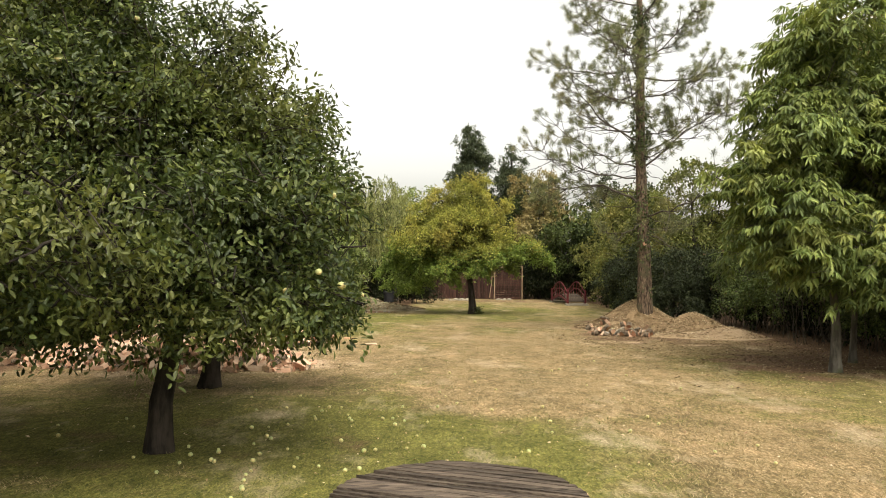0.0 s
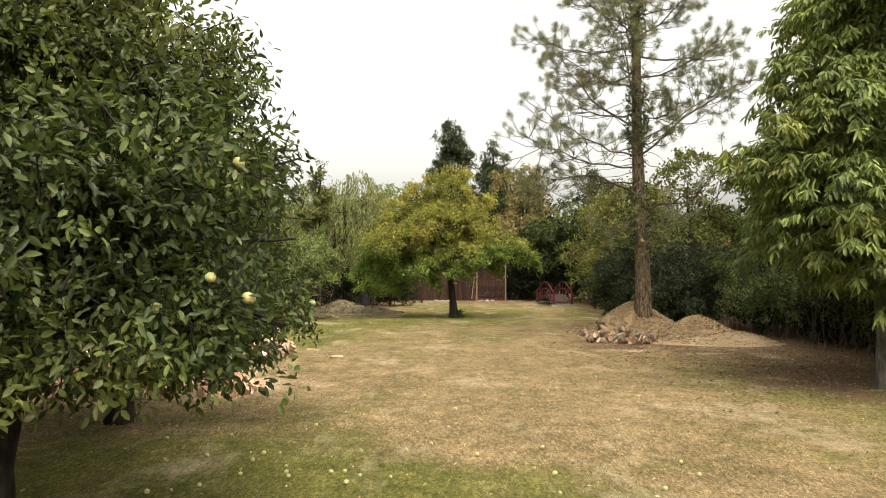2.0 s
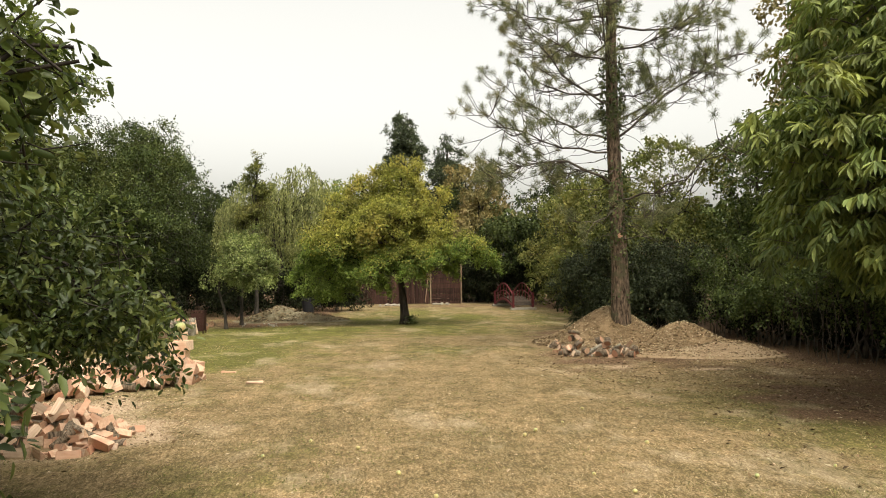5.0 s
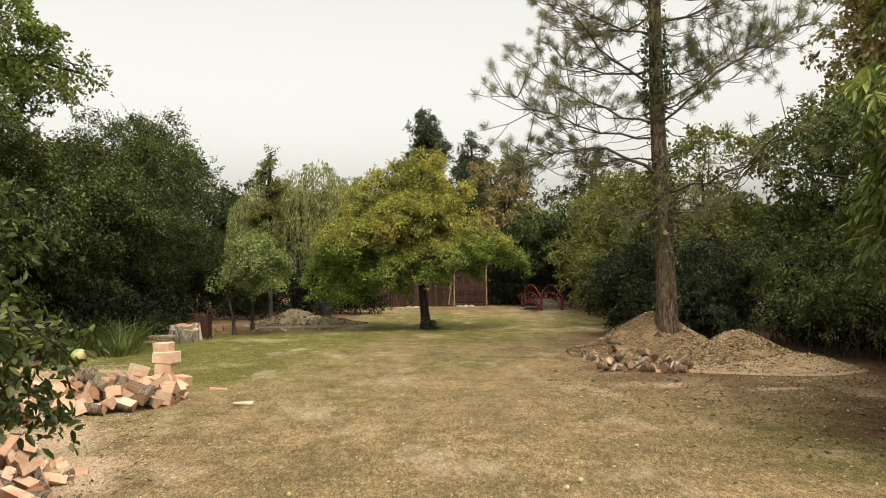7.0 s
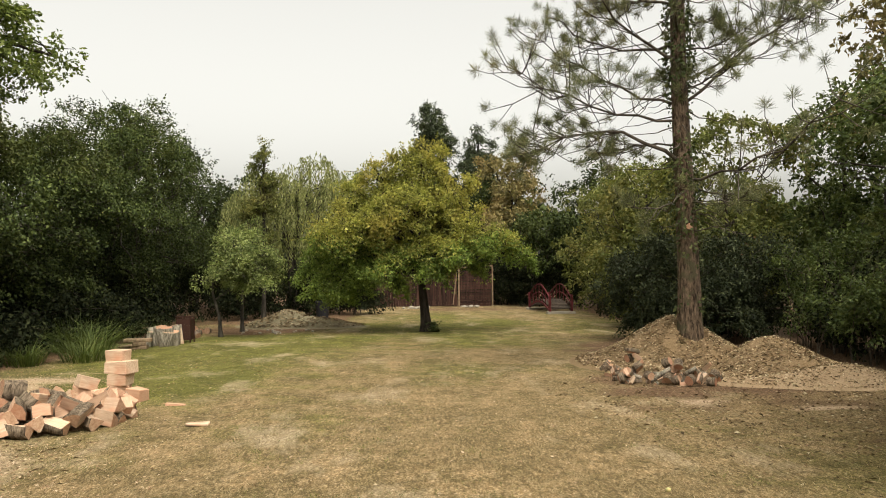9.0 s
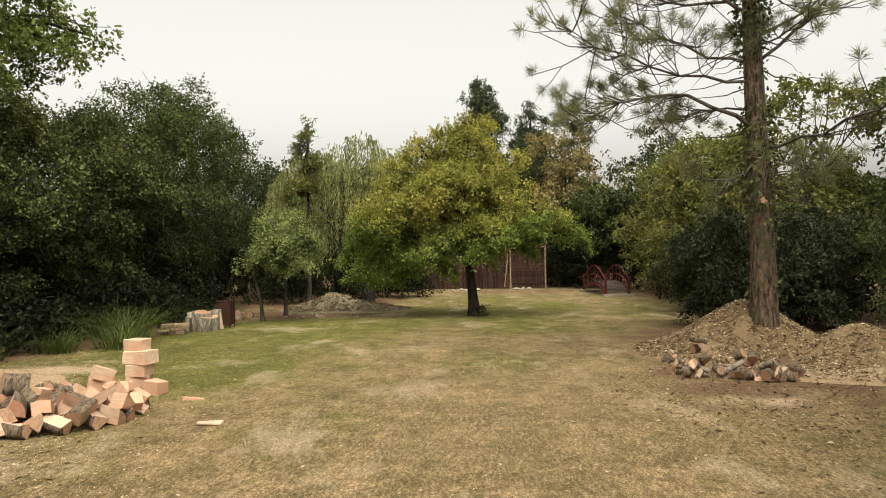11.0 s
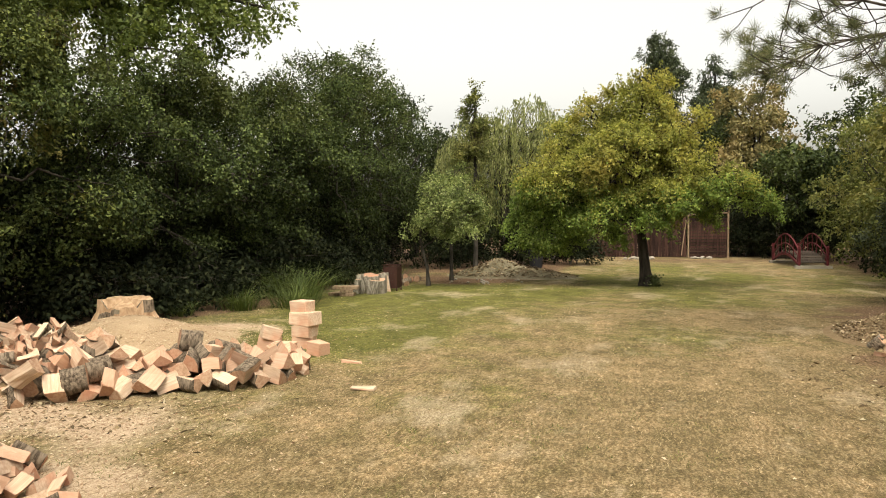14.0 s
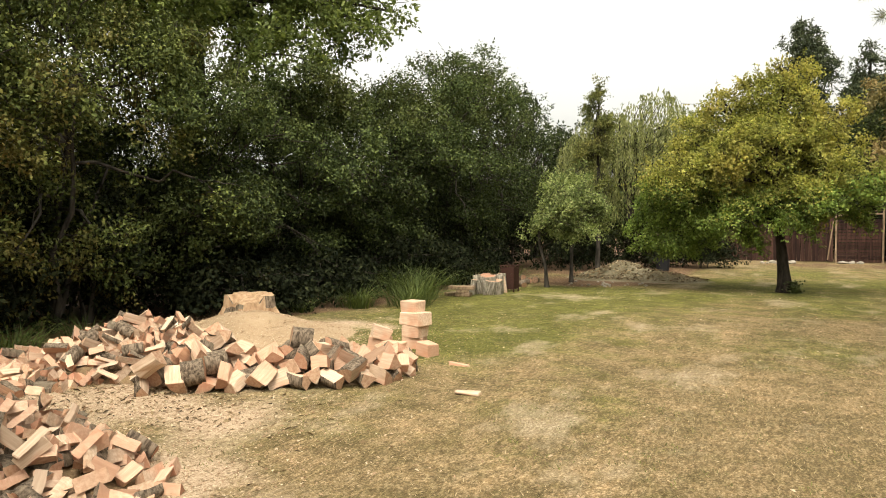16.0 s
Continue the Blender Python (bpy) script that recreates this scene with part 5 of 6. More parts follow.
# squared blocks stacked at the end of the big logs
def block(at, size, yaw, tilt=0.0, lab="squared sawn block of pale pink wood"):
    bm = bmesh.new()
    bmesh.ops.create_cube(bm, size=1.0)
    for v in bm.verts:
        v.co = Vector((v.co.x * size[0], v.co.y * size[1], (v.co.z + 0.5) * size[2])) + Vector(rng.uniform(-0.012, 0.012, 3))
    bmesh.ops.bevel(bm, geom=bm.edges[:], offset=0.008, segments=1, affect="EDGES")
    ob = part("wood_block", bm, None, "", M_SPLIT)
    ob.matrix_world = pose(*at, 0, tilt, yaw)
    tagged(ob, lab, "wood block", "stacked blocks")


block((-3.32, 18.00, -0.01), (0.29, 0.28, 0.17), 12)
block((-3.29, 17.98, 0.155), (0.27, 0.27, 0.17), -6)
block((-3.28, 17.97, 0.32), (0.34, 0.28, 0.175), -14)
block((-3.33, 18.00, 0.49), (0.26, 0.24, 0.15), -10)
block((-3.62, 17.55, 0.0), (0.30, 0.28, 0.2), 25, 8)
block((-3.58, 17.5, 0.19), (0.25, 0.24, 0.16), 40, 20)
block((-2.92, 17.62, -0.01), (0.22, 0.20, 0.17), -20, 6)
block((-3.2, 17.3, -0.01), (0.34, 0.26, 0.11), 15)
block((-3.25, 17.31, 0.095), (0.28, 0.2, 0.10), 5)
for x, y, yaw in ((-1.6, 15.92, 8), (-2.25, 17.15, -10)):
    block((x, y, -0.005), (0.26, 0.08, 0.035), yaw, 0, "loose sawn offcut lying on the lawn")


def stump():
    at = (-6.85, 18.75)
    ob = thing("tree_stump", (at[0], at[1], 0), "wide sawn tree stump with pale orange wood", "stump")
    g = np.random.default_rng(12)
    bm = bmesh.new()
    n = 26
    rows = []
    flare = 1 + 0.21 * np.sin(np.arange(n) * 2 * np.pi * 5 / n + 1) + 0.05 * g.normal(size=n)
    for z, s in ((-0.05, 1.35), (0.12, 1.14), (0.32, 1.0), (0.51, 0.95), (0.525, 0.90)):
        ring = []
        for i in range(n):
            a = 2 * math.pi * i / n
            r = 0.42 * s * (1 + (flare[i] - 1) * (1.2 if z < 0.2 else 0.55))
            zz = z - (0.13 if z > 0.35 and math.sin(a) < -0.25 and math.cos(a) > -0.5 else 0)
            ring.append(bm.verts.new((r * math.cos(a), r * 0.85 * math.sin(a), zz + 0.016 * g.normal())))
        rows.append(ring)
    for r, s in zip(rows, rows[1:]):
        for i in range(n):
            f = bm.faces.new((r[i], r[(i + 1) % n], s[(i + 1) % n], s[i]))
            f.material_index = int(g.random() < 0.35)
    c = bm.verts.new((0, 0, 0.53))
    for i in range(n):
        bm.faces.new((rows[-1][i], rows[-1][(i + 1) % n], c))
    me = bpy.data.meshes.new("stump_body")
    bm.to_mesh(me)
    bm.free()
    me.materials.append(M_STUMP)
    me.materials.append(M_LOG_BARK)
    part("stump_body", me, ob)


stump()


def mound(name, label, category, fn, box, step, mat, seed, rough=0.02):
    """Loose stuff heaped on the ground, from a height function."""
    xs, ys = np.arange(box[0], box[2], step), np.arange(box[1], box[3], step)
    X, Y = np.meshgrid(xs, ys)
    x, y = X.ravel(), Y.ravel()
    flat = np.stack([x, y, 0 * x], 1)
    h = fn(x, y)
    z = ground_z(x, y) + h + np.clip(h * 6, 0, 1) * rough * (waves(flat, 5, seed) + 0.6 * waves(flat, 13, seed + 1))
    nx, ny = len(xs), len(ys)
    i = (np.arange(ny - 1)[:, None] * nx + np.arange(nx - 1)[None, :]).ravel()
    q = np.stack([i, i + 1, i + nx + 1, i + nx], 1)
    q = q[(h[q] > -0.02).any(1)]
    ob = part(name, mesh_np(name, np.stack([x, y, z], 1), q, (mat,), True))
    return tagged(ob, label, category)


mound("log_heap_core", "packed splinters and bark inside the log heaps", "wood debris", heap_core, (-8.6, 10.6, -2.0, 18.2), 0.07, M_CHIPS, 33, 0.03)
mound("sawdust_mound", "pale sawdust heaped round the stump", "sawdust", dust_cone, (-8.6, 16.0, -3.8, 20.6), 0.08, M_SAWDUST, 31, 0.015)


def chip_a(x, y):
    return 0.92 * np.exp(-(((x - 5.72) / 1.1) ** 2 + ((y - 20.6) / 1.2) ** 2) ** 0.85) - 0.07


def chip_b(x, y):
    return 0.60 * np.exp(-(((x - 6.95) / 0.9) ** 2 + ((y - 19.4) / 1.0) ** 2) ** 0.85) - 0.07


def chip_height(x, y):
    return np.maximum(chip_a(x, y), chip_b(x, y))


def sand_height(x, y):
    return 0.32 * np.exp(-(((x - 7.3) / 0.8) ** 2 + ((y - 17.9) / 0.5) ** 2)) + 0.12 * np.exp(-(((x - 5.9) / 0.9) ** 2 + ((y - 18.1) / 0.5) ** 2)) - 0.05


mound("chip_mound", "tall brown mound of chipped wood round the pine", "wood chips", chip_a, (3.0, 17.8, 8.6, 23.8), 0.09, M_CHIPS, 41, 0.02)
mound("chip_mound", "lower brown mound of chipped wood beside the pine", "wood chips", chip_b, (4.8, 17.0, 9.4, 22.0), 0.09, M_CHIPS, 42, 0.02)
mound("chip_spread", "trodden pale wood chips before the chip mounds", "wood chips", sand_height, (4.4, 16.6, 9.4, 19.8), 0.08, M_SAWDUST, 43, 0.02)


def debris_height(x, y):
    return 0.56 * np.exp(-(((x + 3.4) / 1.05) ** 2 + ((y - 32.4) / 0.9) ** 2) ** 0.9) + 0.24 * np.exp(-(((x + 1.9) / 1.0) ** 2 + ((y - 31.7) / 0.5) ** 2)) - 0.04


mound("debris_mound", "heap of garden debris and pale clippings", "debris", debris_height, (-5.6, 30.2, -0.4, 34.8), 0.1, M_RUBBLE, 45, 0.06)


def scatter(name, label, category, fn, n, boxes, size, mat, seed, lift=0.004, stand=0.35, ratio=0.45):
    """Many small flat bits lying on the ground or on a heap; fn gives height and the chance to be there."""
    g = np.random.default_rng(seed)
    x, y = g.uniform(boxes[0], boxes[2], n), g.uniform(boxes[1], boxes[3], n)
    h, keep = fn(x, y)
    k = g.random(n) < keep
    x, y, h = x[k], y[k], h[k]
    m = len(x)
    a = g.uniform(0, 6.28, m)
    way = np.stack([np.cos(a), np.sin(a), g.normal(size=m) * stand], 1)
    nrm = np.array([0, 0, 1.0]) + g.normal(size=(m, 3)) * stand
    L = size * g.uniform(0.5, 1.5, m)
    pos = np.stack([x, y, ground_z(x, y) + h + lift], 1) - way * (L / 2)[:, None] * np.array([1, 1, 0])
    ob = part(name, leaf_mesh(name, pos, way, nrm, L, L * ratio, mat))
    return tagged(ob, label, category, kind="stuff")


def on(fn, least=0.02):
    return lambda x, y: (np.maximum(fn(x, y), 0), (fn(x, y) > least) * 1.0)


def pine_area(x, y):
    return np.maximum(0, 0) * x, np.clip(1.1 * blob(x, y, 5.2, 17.0, 2.4, 2.2, 3) + blob(x, y, 7.2, 14.2, 2.2, 3.0, 3) + 0.25 * blob(x, y, 5.4, 12.6, 2.0, 3.0, 3), 0, 1) * (chip_height(x, y) < 0)


def dust_area(x, y):
    return np.maximum(dust_cone(x, y), 0), np.clip(blob(x, y, -4.4, 14.2, 1.9, 1.2, 3) + blob(x, y, -5.6, 17.6, 1.9, 2.0, 3) + 0.6 * blob(x, y, -2.4, 13.0, 0.9, 0.8) + 0.12 * blob(x, y, -2.4, 16.2, 1.0, 1.5), 0, 1)


scatter("wood_chip", "loose bark and wood chips", "wood chips", on(chip_height), 42000, (3.6, 17.6, 8.8, 23.2), 0.045, M_CHIP_BITS, 51, 0.012)
scatter("wood_chip", "loose pale wood chips", "wood chips", on(sand_height), 16000, (4.6, 16.8, 8.8, 19.6), 0.04, M_CHIP_BITS, 52, 0.008)
scatter("leaf_litter", "dry brown leaves and twigs under the trees", "leaf litter", pine_area, 16000, (2.8, 9.5, 9.6, 19.4), 0.045, M_LITTER, 53)
scatter("sawdust_bits", "curls of sawdust and splinters", "sawdust", dust_area, 42000, (-8.0, 12.0, -1.2, 20.4), 0.028, M_SAW_BITS, 54)
scatter("bark_bits", "reddish bark flakes and splinters on trodden sawdust", "bark", lambda x, y: (0 * x, np.clip(blob(x, y, -4.6, 14.4, 1.9, 1.0, 3) + 0.8 * blob(x, y, -4.2, 12.0, 2.6, 0.9, 3), 0, 1)), 7000, (-7.4, 10.8, -1.6, 16.0), 0.05, M_LITTER, 57)
scatter("debris_bits", "clippings and pale leaves on the debris mound", "debris", on(debris_height), 6000, (-5.0, 30.6, -0.6, 34.4), 0.08, M_LITTER, 55, 0.03)
scatter("leaf_litter", "dry leaves below the boundary hedge", "leaf litter", lambda x, y: (0 * x, 0.8 + 0 * x), 5000, (-9.6, 12.0, -7.2, 33.0), 0.07, M_LITTER, 56)

scatter("lawn_flecks", "pale fallen leaves and chips strewn over the lawn", "leaf litter", lambda x, y: (0 * x, (chip_height(x, y) < 0) * np.clip(0.35 + 0.5 * blob(x, y, -2.0, 13.5, 3.0, 3.0), 0, 1)), 9000, (-7.0, 3.0, 9.0, 30.0), 0.032, M_SAW_BITS, 58, 0.012)

# logs stacked against the chip heap
rng = np.random.default_rng(77)
heap_yard = Yard(3.0, 16.4, 6.6, 20.2, lambda x, y: np.maximum(chip_height(x, y), sand_height(x, y)))
ROUND = [log_mesh("log", rng.uniform(0.16, 0.34), rng.uniform(0.032, 0.06), 0, 6.283, rng) for _ in range(7)] + [log_mesh("log", rng.uniform(0.10, 0.18), rng.uniform(0.08, 0.11), 0, 6.283, rng) for _ in range(3)]
for me, *_ in ROUND[:7]:
    me.materials[2] = M_BRANCH_BARK
HEAPED = ROUND[:5] + ROUND[7:] + ROUND[7:] + SMALL[:6]
for k in range(64):
    t = rng.random()
    x, y = 3.95 + 1.45 * t + rng.normal() * 0.10, 18.6 - 0.75 * t + rng.uniform(-0.42, 0.42)
    me, a, b, tall = HEAPED[rng.integers(len(HEAPED))]
    m = heap_yard.rest(x, y, rng.uniform(0, 6.28), a, b, tall * 0.85, 0.9)
    if m:
        ob = new("log", me)
        ob.matrix_world = m @ Matrix.Scale(0.75, 4)
        tagged(ob, "short cut log with pale wood and bark", "log", "logs by the chip heap")
for k, (x, y) in enumerate(((4.35, 18.75), (4.95, 18.75), (5.35, 18.45), (5.05, 18.85))):
    me, a, b, tall = log_mesh("log_slice", 0.06, 0.115, 0, 6.283, rng, True)
    m = heap_yard.rest(x, y, k, a, b, tall, 0.6)
    ob = new("log_slice", me)
    ob.matrix_world = m @ pose(0, 0, 0.02, 20 + 8 * k, 0, 0)
    tagged(ob, "pale sawn slice of trunk leaning on logs", "log", "logs by the chip heap")

# second log stack with a rusty basket, by the small fruit trees
stack_yard = Yard(-7.2, 23.4, -4.2, 30.0)
rng = np.random.default_rng(78)
UP = [log_mesh("upright_log", rng.uniform(0.36, 0.64), rng.uniform(0.09, 0.16), 0 if k < 3 else 0.4, 6.283 if k < 3 else 3.2, rng, True) for k in range(6)]
for k in range(15):
    me, a, b, tall = UP[k % 6]
    me.materials[2] = M_BRANCH_BARK
    x, y = -5.55 + 0.55 * rng.random(), 25.0 + 1.1 * rng.random()
    ob = new("upright_log", me)
    ob.matrix_world = pose(x, y, float(ground_z(x, y)) - 0.02, rng.uniform(-12, 12), rng.uniform(-12, 12), rng.uniform(0, 360))
    tagged(ob, "weathered log standing on end in a stack", "log", "standing logs")
for k in range(7):
    me, a, b, tall = ROUND[7 + k % 3]
    x, y = -5.6 + 0.5 * rng.random(), 27.6 + 1.6 * rng.random()
    m = stack_yard.rest(x, y, rng.uniform(0, 3), a, b, tall)
    ob = new("log", me)
    ob.matrix_world = m
    tagged(ob, "cut log lying at the lawn's edge", "log", "logs at the lawn edge")


def beam(bm, a, b, w, h, up=(0, 0, 1)):
    """A squared bar from a to b."""
    a, b = Vector(a), Vector(b)
    d = b - a
    m = d.to_track_quat("X", "Z").to_matrix().to_4x4()
    m.translation = (a + b) / 2
    got = bmesh.ops.create_cube(bm, size=1.0, matrix=m @ Matrix.Diagonal((d.length, w, h, 1)))
    return got["verts"]


def bar(name, a, b, w, h, mat, parent, label="", edge=0.004):
    bm = bmesh.new()
    beam(bm, a, b, w, h)
    if edge:
        bmesh.ops.bevel(bm, geom=bm.edges[:], offset=edge, segments=1, affect="EDGES")
    return part(name, bm, parent, label, mat)


def fire_basket():
    t = thing("fire_basket", (-5.0, 26.3, float(ground_z(-5, 26.3))), "dark rusty brown metal fire basket beside logs", "fire basket")
    for k in range(4):
        a = math.pi / 4 + k * math.pi / 2
        bar("leg", (0.24 * math.cos(a), 0.24 * math.sin(a), -0.01), (0.24 * math.cos(a), 0.24 * math.sin(a), 0.68), 0.03, 0.03, M_RUST, t)
        b = a + math.pi / 2
        p, q = Vector((0.24 * math.cos(a), 0.24 * math.sin(a), 0)), Vector((0.24 * math.cos(b), 0.24 * math.sin(b), 0))
        bar("side_plate", p + Vector((0, 0, 0.34)), q + Vector((0, 0, 0.34)), 0.008, 0.54, M_RUST, t)
        bar("rim", p + Vector((0, 0, 0.66)), q + Vector((0, 0, 0.66)), 0.025, 0.025, M_RUST, t)


fire_basket()
rng = np.random.default_rng(79)
for k, (x, y, z, l, yaw) in enumerate(((-5.50, 24.56, 0.0, 0.34, 8), (-5.52, 24.54, 0.082, 0.30, 24), (-5.55, 24.56, 0.164, 0.62, 14), (-5.86, 24.8, 0.0, 0.4, 50))):
    bm = bmesh.new()
    beam(bm, (-l / 2, 0, 0.045), (l / 2, 0, 0.045), 0.26, 0.08)
    bmesh.ops.bevel(bm, geom=bm.edges[:], offset=0.012, segments=1, affect="EDGES")
    ob = part("wood_slab", bm, None, "", M_SLAB)
    ob.matrix_world = pose(x, y, float(ground_z(x, y)) + z, 0, 0, yaw)
    tagged(ob, "rough sawn wood slab at the lawn's edge", "wood slab", "wood slabs")

# ---- black bin by the debris mound ----
bin_t = thing("garden_bin", (-2.7, 36.0, -0.18), "black plastic garden bin", "bin")
bm = bmesh.new()
bmesh.ops.create_cone(bm, cap_ends=True, segments=18, radius1=0.22, radius2=0.28, depth=0.62, matrix=Matrix.Translation((0, 0, 0.31)))
part("bin_body", bm, bin_t, "", M_BIN)
bm = bmesh.new()
bmesh.ops.create_cone(bm, cap_ends=True, segments=18, radius1=0.30, radius2=0.27, depth=0.06, matrix=Matrix.Translation((0, 0, 0.645)))
part("lid", bm, bin_t, "", M_BIN)


# ---- fence at the far end ----
def fence():
    f = thing("garden_fence", (0, 43.0, -0.18), "dark brown board fence with weathered posts and a trellis bay", "fence")
    for x in (-3.4, -1.6, 0.0, 1.6, 3.2, 4.88):
        tall = 2.3 if x > 4 else (2.0 if x > 3 else 1.75)
        bar("post", (x, -0.06, -0.05), (x, -0.06, tall), 0.07, 0.07, M_SLAB if x > 3 else M_FENCE, f, "brown weathered post" if x > 3 else "")
    x = -3.4
    g = np.random.default_rng(3)
    while x < 3.1:
        wdt = g.uniform(0.11, 0.15)
        top = 1.62 + 0.05 * g.normal() + 0.12 * (x > 1.6)
        bar("board", (x + wdt / 2, 0.0, 0.03), (x + wdt / 2 + 0.01 * g.normal(), 0.0, top), 0.018, wdt - 0.008, M_FENCE, f, "", 0)
        x += wdt
    for z in (0.35, 1.35):
        bar("rail", (-3.4, 0.03, z), (3.2, 0.03, z), 0.04, 0.08, M_FENCE, f)
    for k in range(13):
        bar("slat", (3.25, 0.0, 0.08 + k * 0.137), (4.83, 0.0, 0.08 + k * 0.137), 0.016, 0.118, M_FENCE, f, "", 0)
    for x in (3.6, 4.05, 4.45):
        bar("batten", (x, -0.03, 0.05), (x, -0.03, 1.85), 0.03, 0.045, M_FENCE, f)
    bar("top_rail", (3.2, -0.03, 1.95), (4.88, -0.03, 2.02), 0.05, 0.07, M_SLAB, f, "pale weathered top rail")
    bar("top_rail", (3.7, -0.02, 2.12), (4.88, -0.02, 2.14), 0.05, 0.05, M_SLAB, f, "pale weathered top rail")
    bar("post", (6.9, -0.1, -0.05), (6.9, -0.1, 2.2), 0.11, 0.11, M_POST, f, "grey weathered post")
    bar("board", (2.9, -0.04, 0.1), (3.1, -0.04, 1.7), 0.02, 0.05, M_SLAB, f, "loose board leaning on the fence")


fence()
rng = np.random.default_rng(80)


def stone_mesh(r):
    bm = bmesh.new()
    bmesh.ops.create_icosphere(bm, subdivisions=2, radius=r)
    off = rng.uniform(-5, 5, 3)
    for v in bm.verts:
        v.co *= 1 + 0.35 * noise.noise(v.co * (1.6 / r) * 0.6 + Vector(off))
        v.co.z *= 0.65
    me = bpy.data.meshes.new("stone")
    bm.to_mesh(me)
    bm.free()
    me.materials.append(M_STONE)
    return me


STONES = [stone_mesh(0.13) for _ in range(5)]
for k in range(46):
    if k < 14:
        x, y = 0.35 + 1.5 * rng.random(), 41.2 + 0.7 * rng.random()
    elif k < 22:
        x, y = 3.3 + 1.0 * rng.random(), 42.4 + 0.3 * rng.random()
    else:
        x, y = -4.6 + 2.4 * rng.random(), 28.8 + 1.8 * rng.random()
    s = rng.uniform(0.45, 1.0) if k < 22 else rng.uniform(0.2, 0.4)
    ob = new("stone", STONES[k % 5])
    ob.matrix_world = pose(x, y, float(ground_z(x, y)) + 0.05 * s, 0, 0, rng.uniform(0, 360)) @ Matrix.Diagonal((s, s, s, 1))
    tagged(ob, "pale rubble stone lying on the ground", "stone", "rubble stones")


# ---- red garden bridge ----
def bridge():
    a, b = Vector((7.04, 36.85, 0)), Vector((6.70, 40.0, 0))
    t = thing("garden_bridge", (*((a + b) / 2).xy, -0.18), "small arched red-painted wooden garden bridge", "bridge")
    d = b - a
    length = d.length
    t.rotation_euler = (0, 0, math.atan2(d.y, d.x))

    def arc(s, low, rise):
        return Vector(((s - 0.5) * length, 0, low + rise * math.sin(math.pi * s)))

    for side in (-0.47, 0.47):
        off = Vector((0, side, 0))
        for name, low, rise, w, h in (("bearer", 0.10, 0.34, 0.05, 0.07), ("lower_rail", 0.40, 0.45, 0.028, 0.028), ("handrail", 0.62, 0.58, 0.04, 0.04)):
            bm = bmesh.new()
            for k in range(12):
                beam(bm, arc(k / 12 - 0.006, low, rise) + off, arc((k + 1) / 12 + 0.006, low, rise) + off, w, h)
            part(name, bm, t, "", M_RED)
        for k in range(7):
            s = (k + 0.5) / 7
            bar("baluster", arc(s, 0.12, 0.34) + off, arc(0.5 + (s - 0.5) * 1.12, 0.62, 0.58) + off, 0.024, 0.024, M_RED, t, "", 0)
        for s in (0.0, 1.0):
            p = arc(s, 0, 0) + off
            bar("end_post", p + Vector((0, 0, -0.03)), p + Vector((0, 0, 0.78)), 0.08, 0.08, M_RED, t)
    for k in range(20):
        s = (k + 0.5) / 20
        p = arc(s, 0.19, 0.34)
        q = arc(s + 0.02, 0.19, 0.34)
        ang = math.atan2(q.z - p.z, q.x - p.x)
        bm = bmesh.new()
        bmesh.ops.create_cube(bm, size=1.0, matrix=Matrix.Translation(p) @ Matrix.Rotation(-ang, 4, "Y") @ Matrix.Diagonal((0.12, 0.9, 0.028, 1)))
        part("deck_plank", bm, t, "worn dark deck board", M_TABLE)
    for s in (0.0, 1.0):
        p = arc(s, 0.0, 0)
        bar("plinth", p + Vector((0, -0.6, 0.02)), p + Vector((0, 0.6, 0.02)), 0.28, 0.14, M_STONE, t, "pale stone footing")


bridge()


# ---- round table of weathered planks ----
def table():
    t = thing("garden_table", (0.09, 2.97, 0), "weathered grey-brown round garden table of planks", "table")
    R, top = 0.58, 0.745
    turn = Matrix.Rotation(radians(-20), 4, "Z")
    y = -R
    g = np.random.default_rng(4)
    while y < R - 0.02:
        w = g.uniform(0.052, 0.070)
        y2 = min(y + w, R)
        pts = []
        for yy in (y + 0.009, (y + y2) / 2, y2 - 0.009):
            pts.append((math.sqrt(max(0.0, R * R - yy * yy)), yy))
        bm = bmesh.new()
        outline = [(x, yy) for x, yy in pts] + [(-x, yy) for x, yy in reversed(pts)]
        lo = [bm.verts.new((x, yy, top - 0.035)) for x, yy in outline]
        hi = [bm.verts.new((x, yy, top + 0.004 * g.normal())) for x, yy in outline]
        bm.faces.new(hi)
        bm.faces.new(lo[::-1])
        for i in range(len(lo)):
            j = (i + 1) % len(lo)
            bm.faces.new((lo[i], lo[j], hi[j], hi[i]))
        bmesh.ops.recalc_face_normals(bm, faces=bm.faces)
        bmesh.ops.transform(bm, matrix=turn, verts=bm.verts)
        part("plank", bm, t, "", M_TABLE)
        y = y2
    for s in (-1, 1):
        bar("batten", turn @ Vector((s * 0.33, -0.42, top - 0.075)), turn @ Vector((s * 0.33, 0.42, top - 0.075)), 0.07, 0.07, M_TABLE, t)
    for k in range(4):
        a = math.pi / 4 + k * math.pi / 2
        bar("leg", (0.38 * math.cos(a), 0.38 * math.sin(a), -0.01), (0.33 * math.cos(a), 0.33 * math.sin(a), top - 0.05), 0.08, 0.08, M_TABLE, t)


table()

# ---- house glimpsed over the hedge ----
house = thing("house", (23.5, 58.0, -0.18), "brick house with an orange tiled roof beyond the hedge", "house")
bm = bmesh.new()
bmesh.ops.create_cube(bm, size=1.0, matrix=Matrix.Translation((0, 0, 1.25)) @ Matrix.Diagonal((6, 8, 2.6, 1)))
part("wall", bm, house, "", M_BRICK)
bm = bmesh.new()
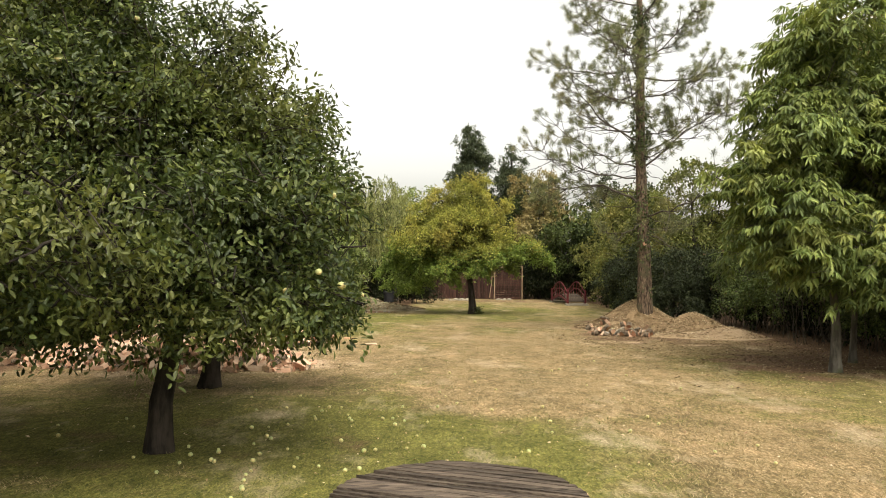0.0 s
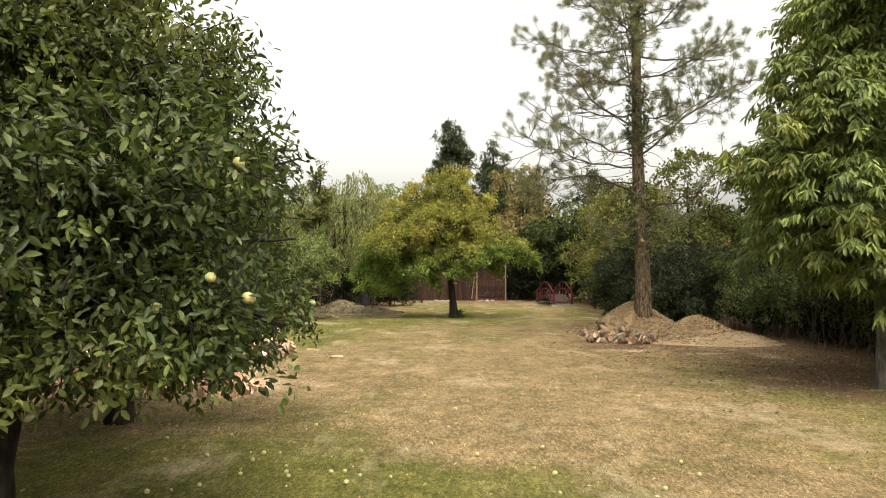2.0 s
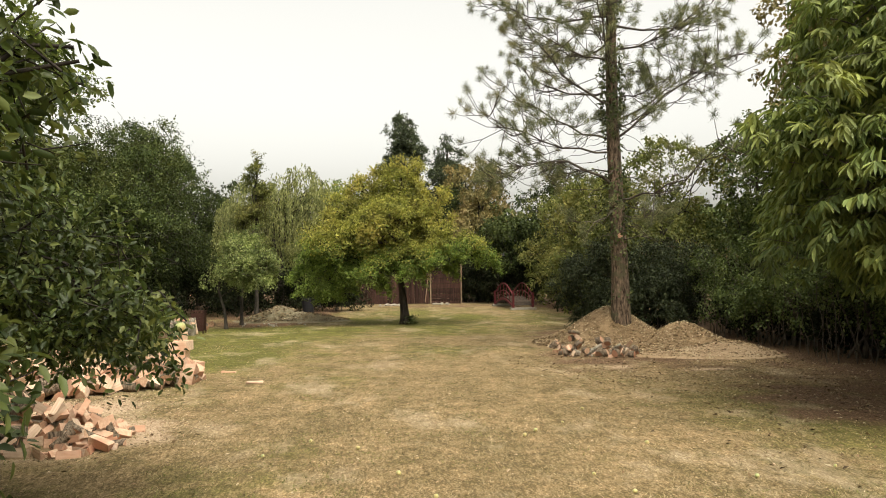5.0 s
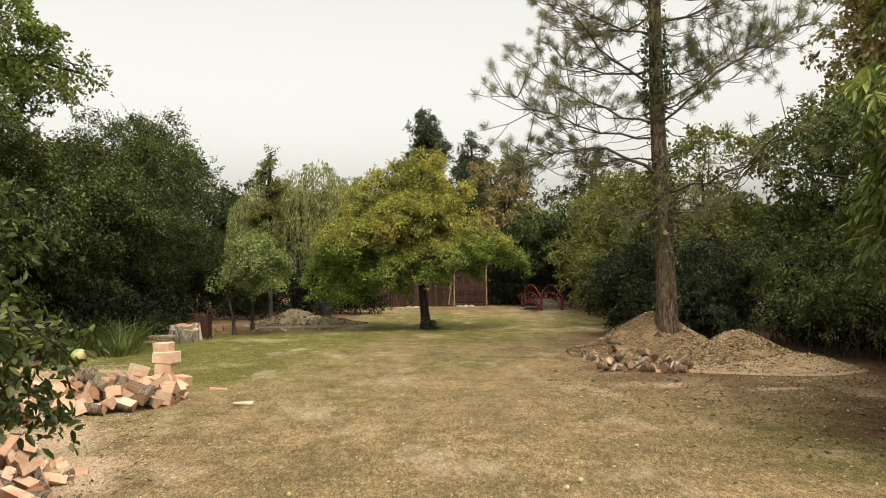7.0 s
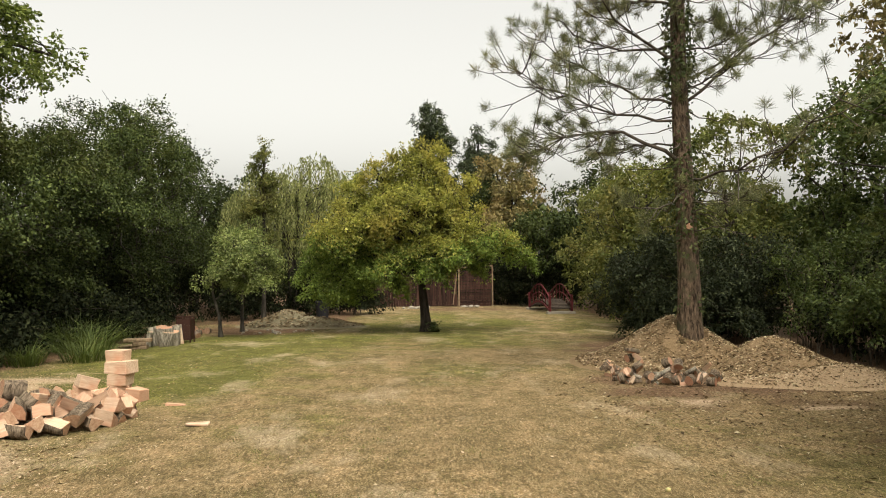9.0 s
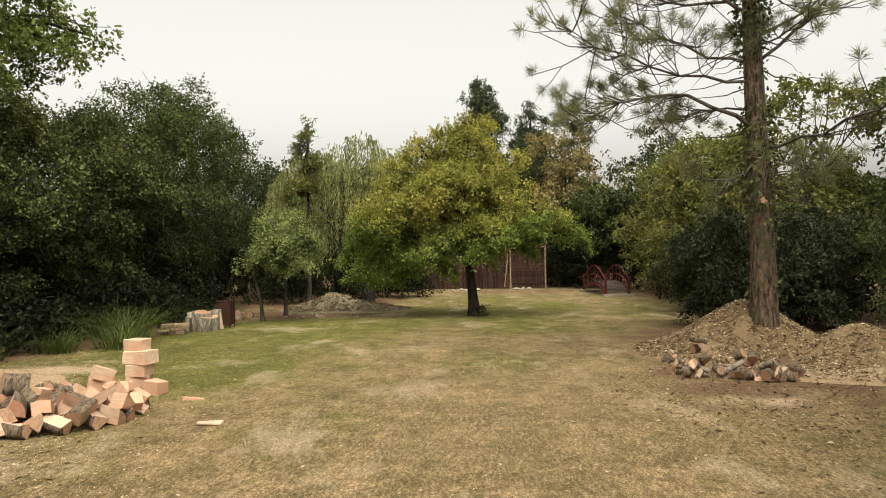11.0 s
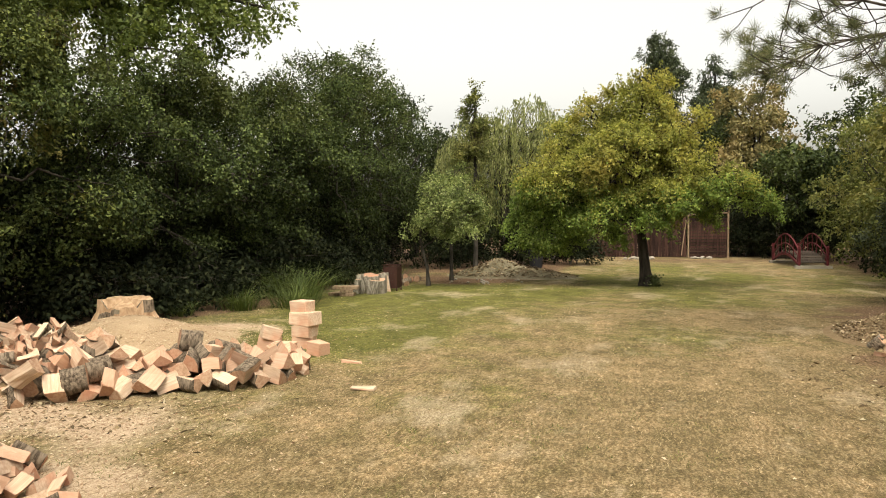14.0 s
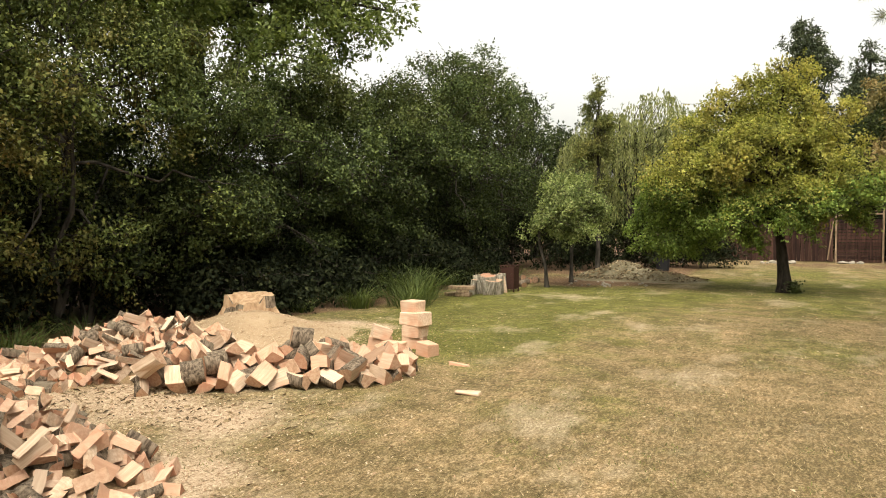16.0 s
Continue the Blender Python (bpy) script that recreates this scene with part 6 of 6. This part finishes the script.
vs = [bm.verts.new(p) for p in ((-3.3, -4.3, 2.5), (3.3, -4.3, 2.5), (0, -4.3, 4.2), (-3.3, 4.3, 2.5), (3.3, 4.3, 2.5), (0, 4.3, 4.2))]
for q in ((0, 1, 2), (3, 5, 4), (0, 2, 5, 3), (1, 4, 5, 2), (0, 3, 4, 1)):
    bm.faces.new([vs[i] for i in q])
bmesh.ops.recalc_face_normals(bm, faces=bm.faces)
part("roof", bm, house, "", M_ROOF)


# ---- sedge and long grass along the hedge foot ----
def tuft(name, label, at, r, h, n, seed, mat):
    g = np.random.default_rng(seed)
    t = thing(name, (at[0], at[1], float(ground_z(*at)) - 0.01), label, "grass clump", "long grass clumps")
    V, F, c = [], [], 0
    for _ in range(n):
        a, q = g.uniform(0, 6.28), g.random() ** 0.6 * r * 0.5
        base = np.array([math.cos(a) * q, math.sin(a) * q, 0])
        out = np.array([math.cos(a), math.sin(a), 0]) + g.normal(size=3) * np.array([0.5, 0.5, 0])
        L = h * g.uniform(0.6, 1.2)
        lean = g.uniform(0.35, 1.3)
        side = np.array([-out[1], out[0], 0]) * 0.5
        wd = g.uniform(0.010, 0.020)
        for k in range(4):
            s = k / 3
            p = base + out * lean * L * s ** 1.7 + np.array([0, 0, L * (s - 0.45 * lean * s ** 2.6)])
            V += [p + side * wd * (1 - s * 0.9), p - side * wd * (1 - s * 0.9)]
        F += [(c + 2 * k, c + 2 * k + 1, c + 2 * k + 3, c + 2 * k + 2) for k in range(3)]
        c += 8
    part("leaf_fan", mesh_np("leaf_fan", np.array(V), np.array(F), (mat,)), t)


for k, (x, y, r, h, n) in enumerate(((-5.75, 22.3, 0.9, 0.62, 260), (-6.15, 23.5, 0.9, 0.95, 340), (-6.9, 24.2, 0.8, 1.0, 340), (-6.6, 21.7, 0.7, 0.6, 260), (-7.2, 20.6, 0.5, 0.4, 110), (-7.8, 20.1, 0.5, 0.45, 90),
                                     (-7.9, 15.3, 0.7, 0.6, 200), (-8.1, 14.6, 0.7, 0.6, 200), (-6.2, 29.2, 0.9, 0.7, 260), (-7.3, 27.8, 0.8, 0.8, 260), (-8.2, 16.6, 0.6, 0.5, 120))):
    tuft("sedge_clump", "arching clump of long green sedge", (x, y), r, h, n, 300 + k, M_SEDGE)


# ---- windfall apples on the lawn ----
rng = np.random.default_rng(81)
for k in range(125):
    if k < 85:
        x, y = rng.normal(-1.3, 1.4), rng.normal(6.4, 1.7)
    else:
        x, y = rng.normal(1.5, 1.8), rng.normal(8.5, 2.5)
    ob = new("windfall_apple", APPLE)
    s = rng.uniform(0.4, 0.68)
    ob.matrix_world = pose(x, y, 0.024 * s, rng.uniform(-60, 60), rng.uniform(-60, 60), 0) @ Matrix.Diagonal((s, s, s, 1))
    tagged(ob, "pale green windfall apple lying in the grass", "apple", "windfall apples")


# ---- mown grass blades ----
def lawn_blades(name, label, n, mat, green, seed):
    g = np.random.default_rng(seed)
    # blades stand in small tussocks
    k = n // 7
    y = 2.6 + 20 * g.random(k) ** 1.5
    x = g.uniform(-5.5, 6.5, k) * (0.45 + 0.04 * y)
    x, y = np.repeat(x, 7) + g.normal(size=k * 7) * 0.026, np.repeat(y, 7) + g.normal(size=k * 7) * 0.026
    flat = np.stack([x, y, 0 * x], 1)
    w = 0.95 * blob(x, y, -2.6, 6.0, 3.6, 4.6, 3) + 0.5 * blob(x, y, 1.5, 4.0, 2.8, 3.0) + 0.35 * waves(flat, 0.9, 11) + 0.3 * waves(flat, 2.4, 12) + 0.4 * blob(x, y, -4, 22, 3, 5) + 0.2
    bare = blob(x, y, -4.6, 14.3, 2.2, 1.6, 3) + blob(x, y, -5.9, 17.2, 2.2, 2.0, 3) + blob(x, y, 4.9, 17.9, 2.0, 1.8, 3) + blob(x, y, 8.0, 14.5, 3.0, 5.5, 4) + (chip_height(x, y) > -0.03) + (x < -7.1)
    keep = ((w > 0.35) if green else (w < 0.6)) & (bare < 0.5)
    x, y = x[keep], y[keep]
    m = len(x)
    a = g.uniform(0, 6.28, m)
    way = np.stack([np.cos(a), np.sin(a), g.uniform(0.1, 1.1, m)], 1)
    nrm = np.stack([-np.cos(a) * 0.7, -np.sin(a) * 0.7, np.ones(m)], 1) + g.normal(size=(m, 3)) * 0.3
    L = g.uniform(0.025, 0.065, m)
    pos = np.stack([x, y, ground_z(x, y) - 0.012 + 0.0 * x], 1)
    tagged(part(name, leaf_mesh(name, pos, way, nrm, L, 0.006, mat)), label, "grass", kind="stuff")


M_STRAW = bits_mat("straw_blade", ((0.0, (0.07, 0.054, 0.018)), (0.5, (0.235, 0.175, 0.082)), (1.0, (0.47, 0.37, 0.21))))
M_BLADE = bits_mat("green_blade", ((0.0, (0.045, 0.052, 0.012)), (0.6, (0.105, 0.112, 0.026)), (1.0, (0.24, 0.225, 0.075))))
lawn_blades("dry_grass", "short dry straw-coloured grass", 230000, M_STRAW, False, 401)
lawn_blades("green_grass", "short olive green grass", 170000, M_BLADE, True, 402)
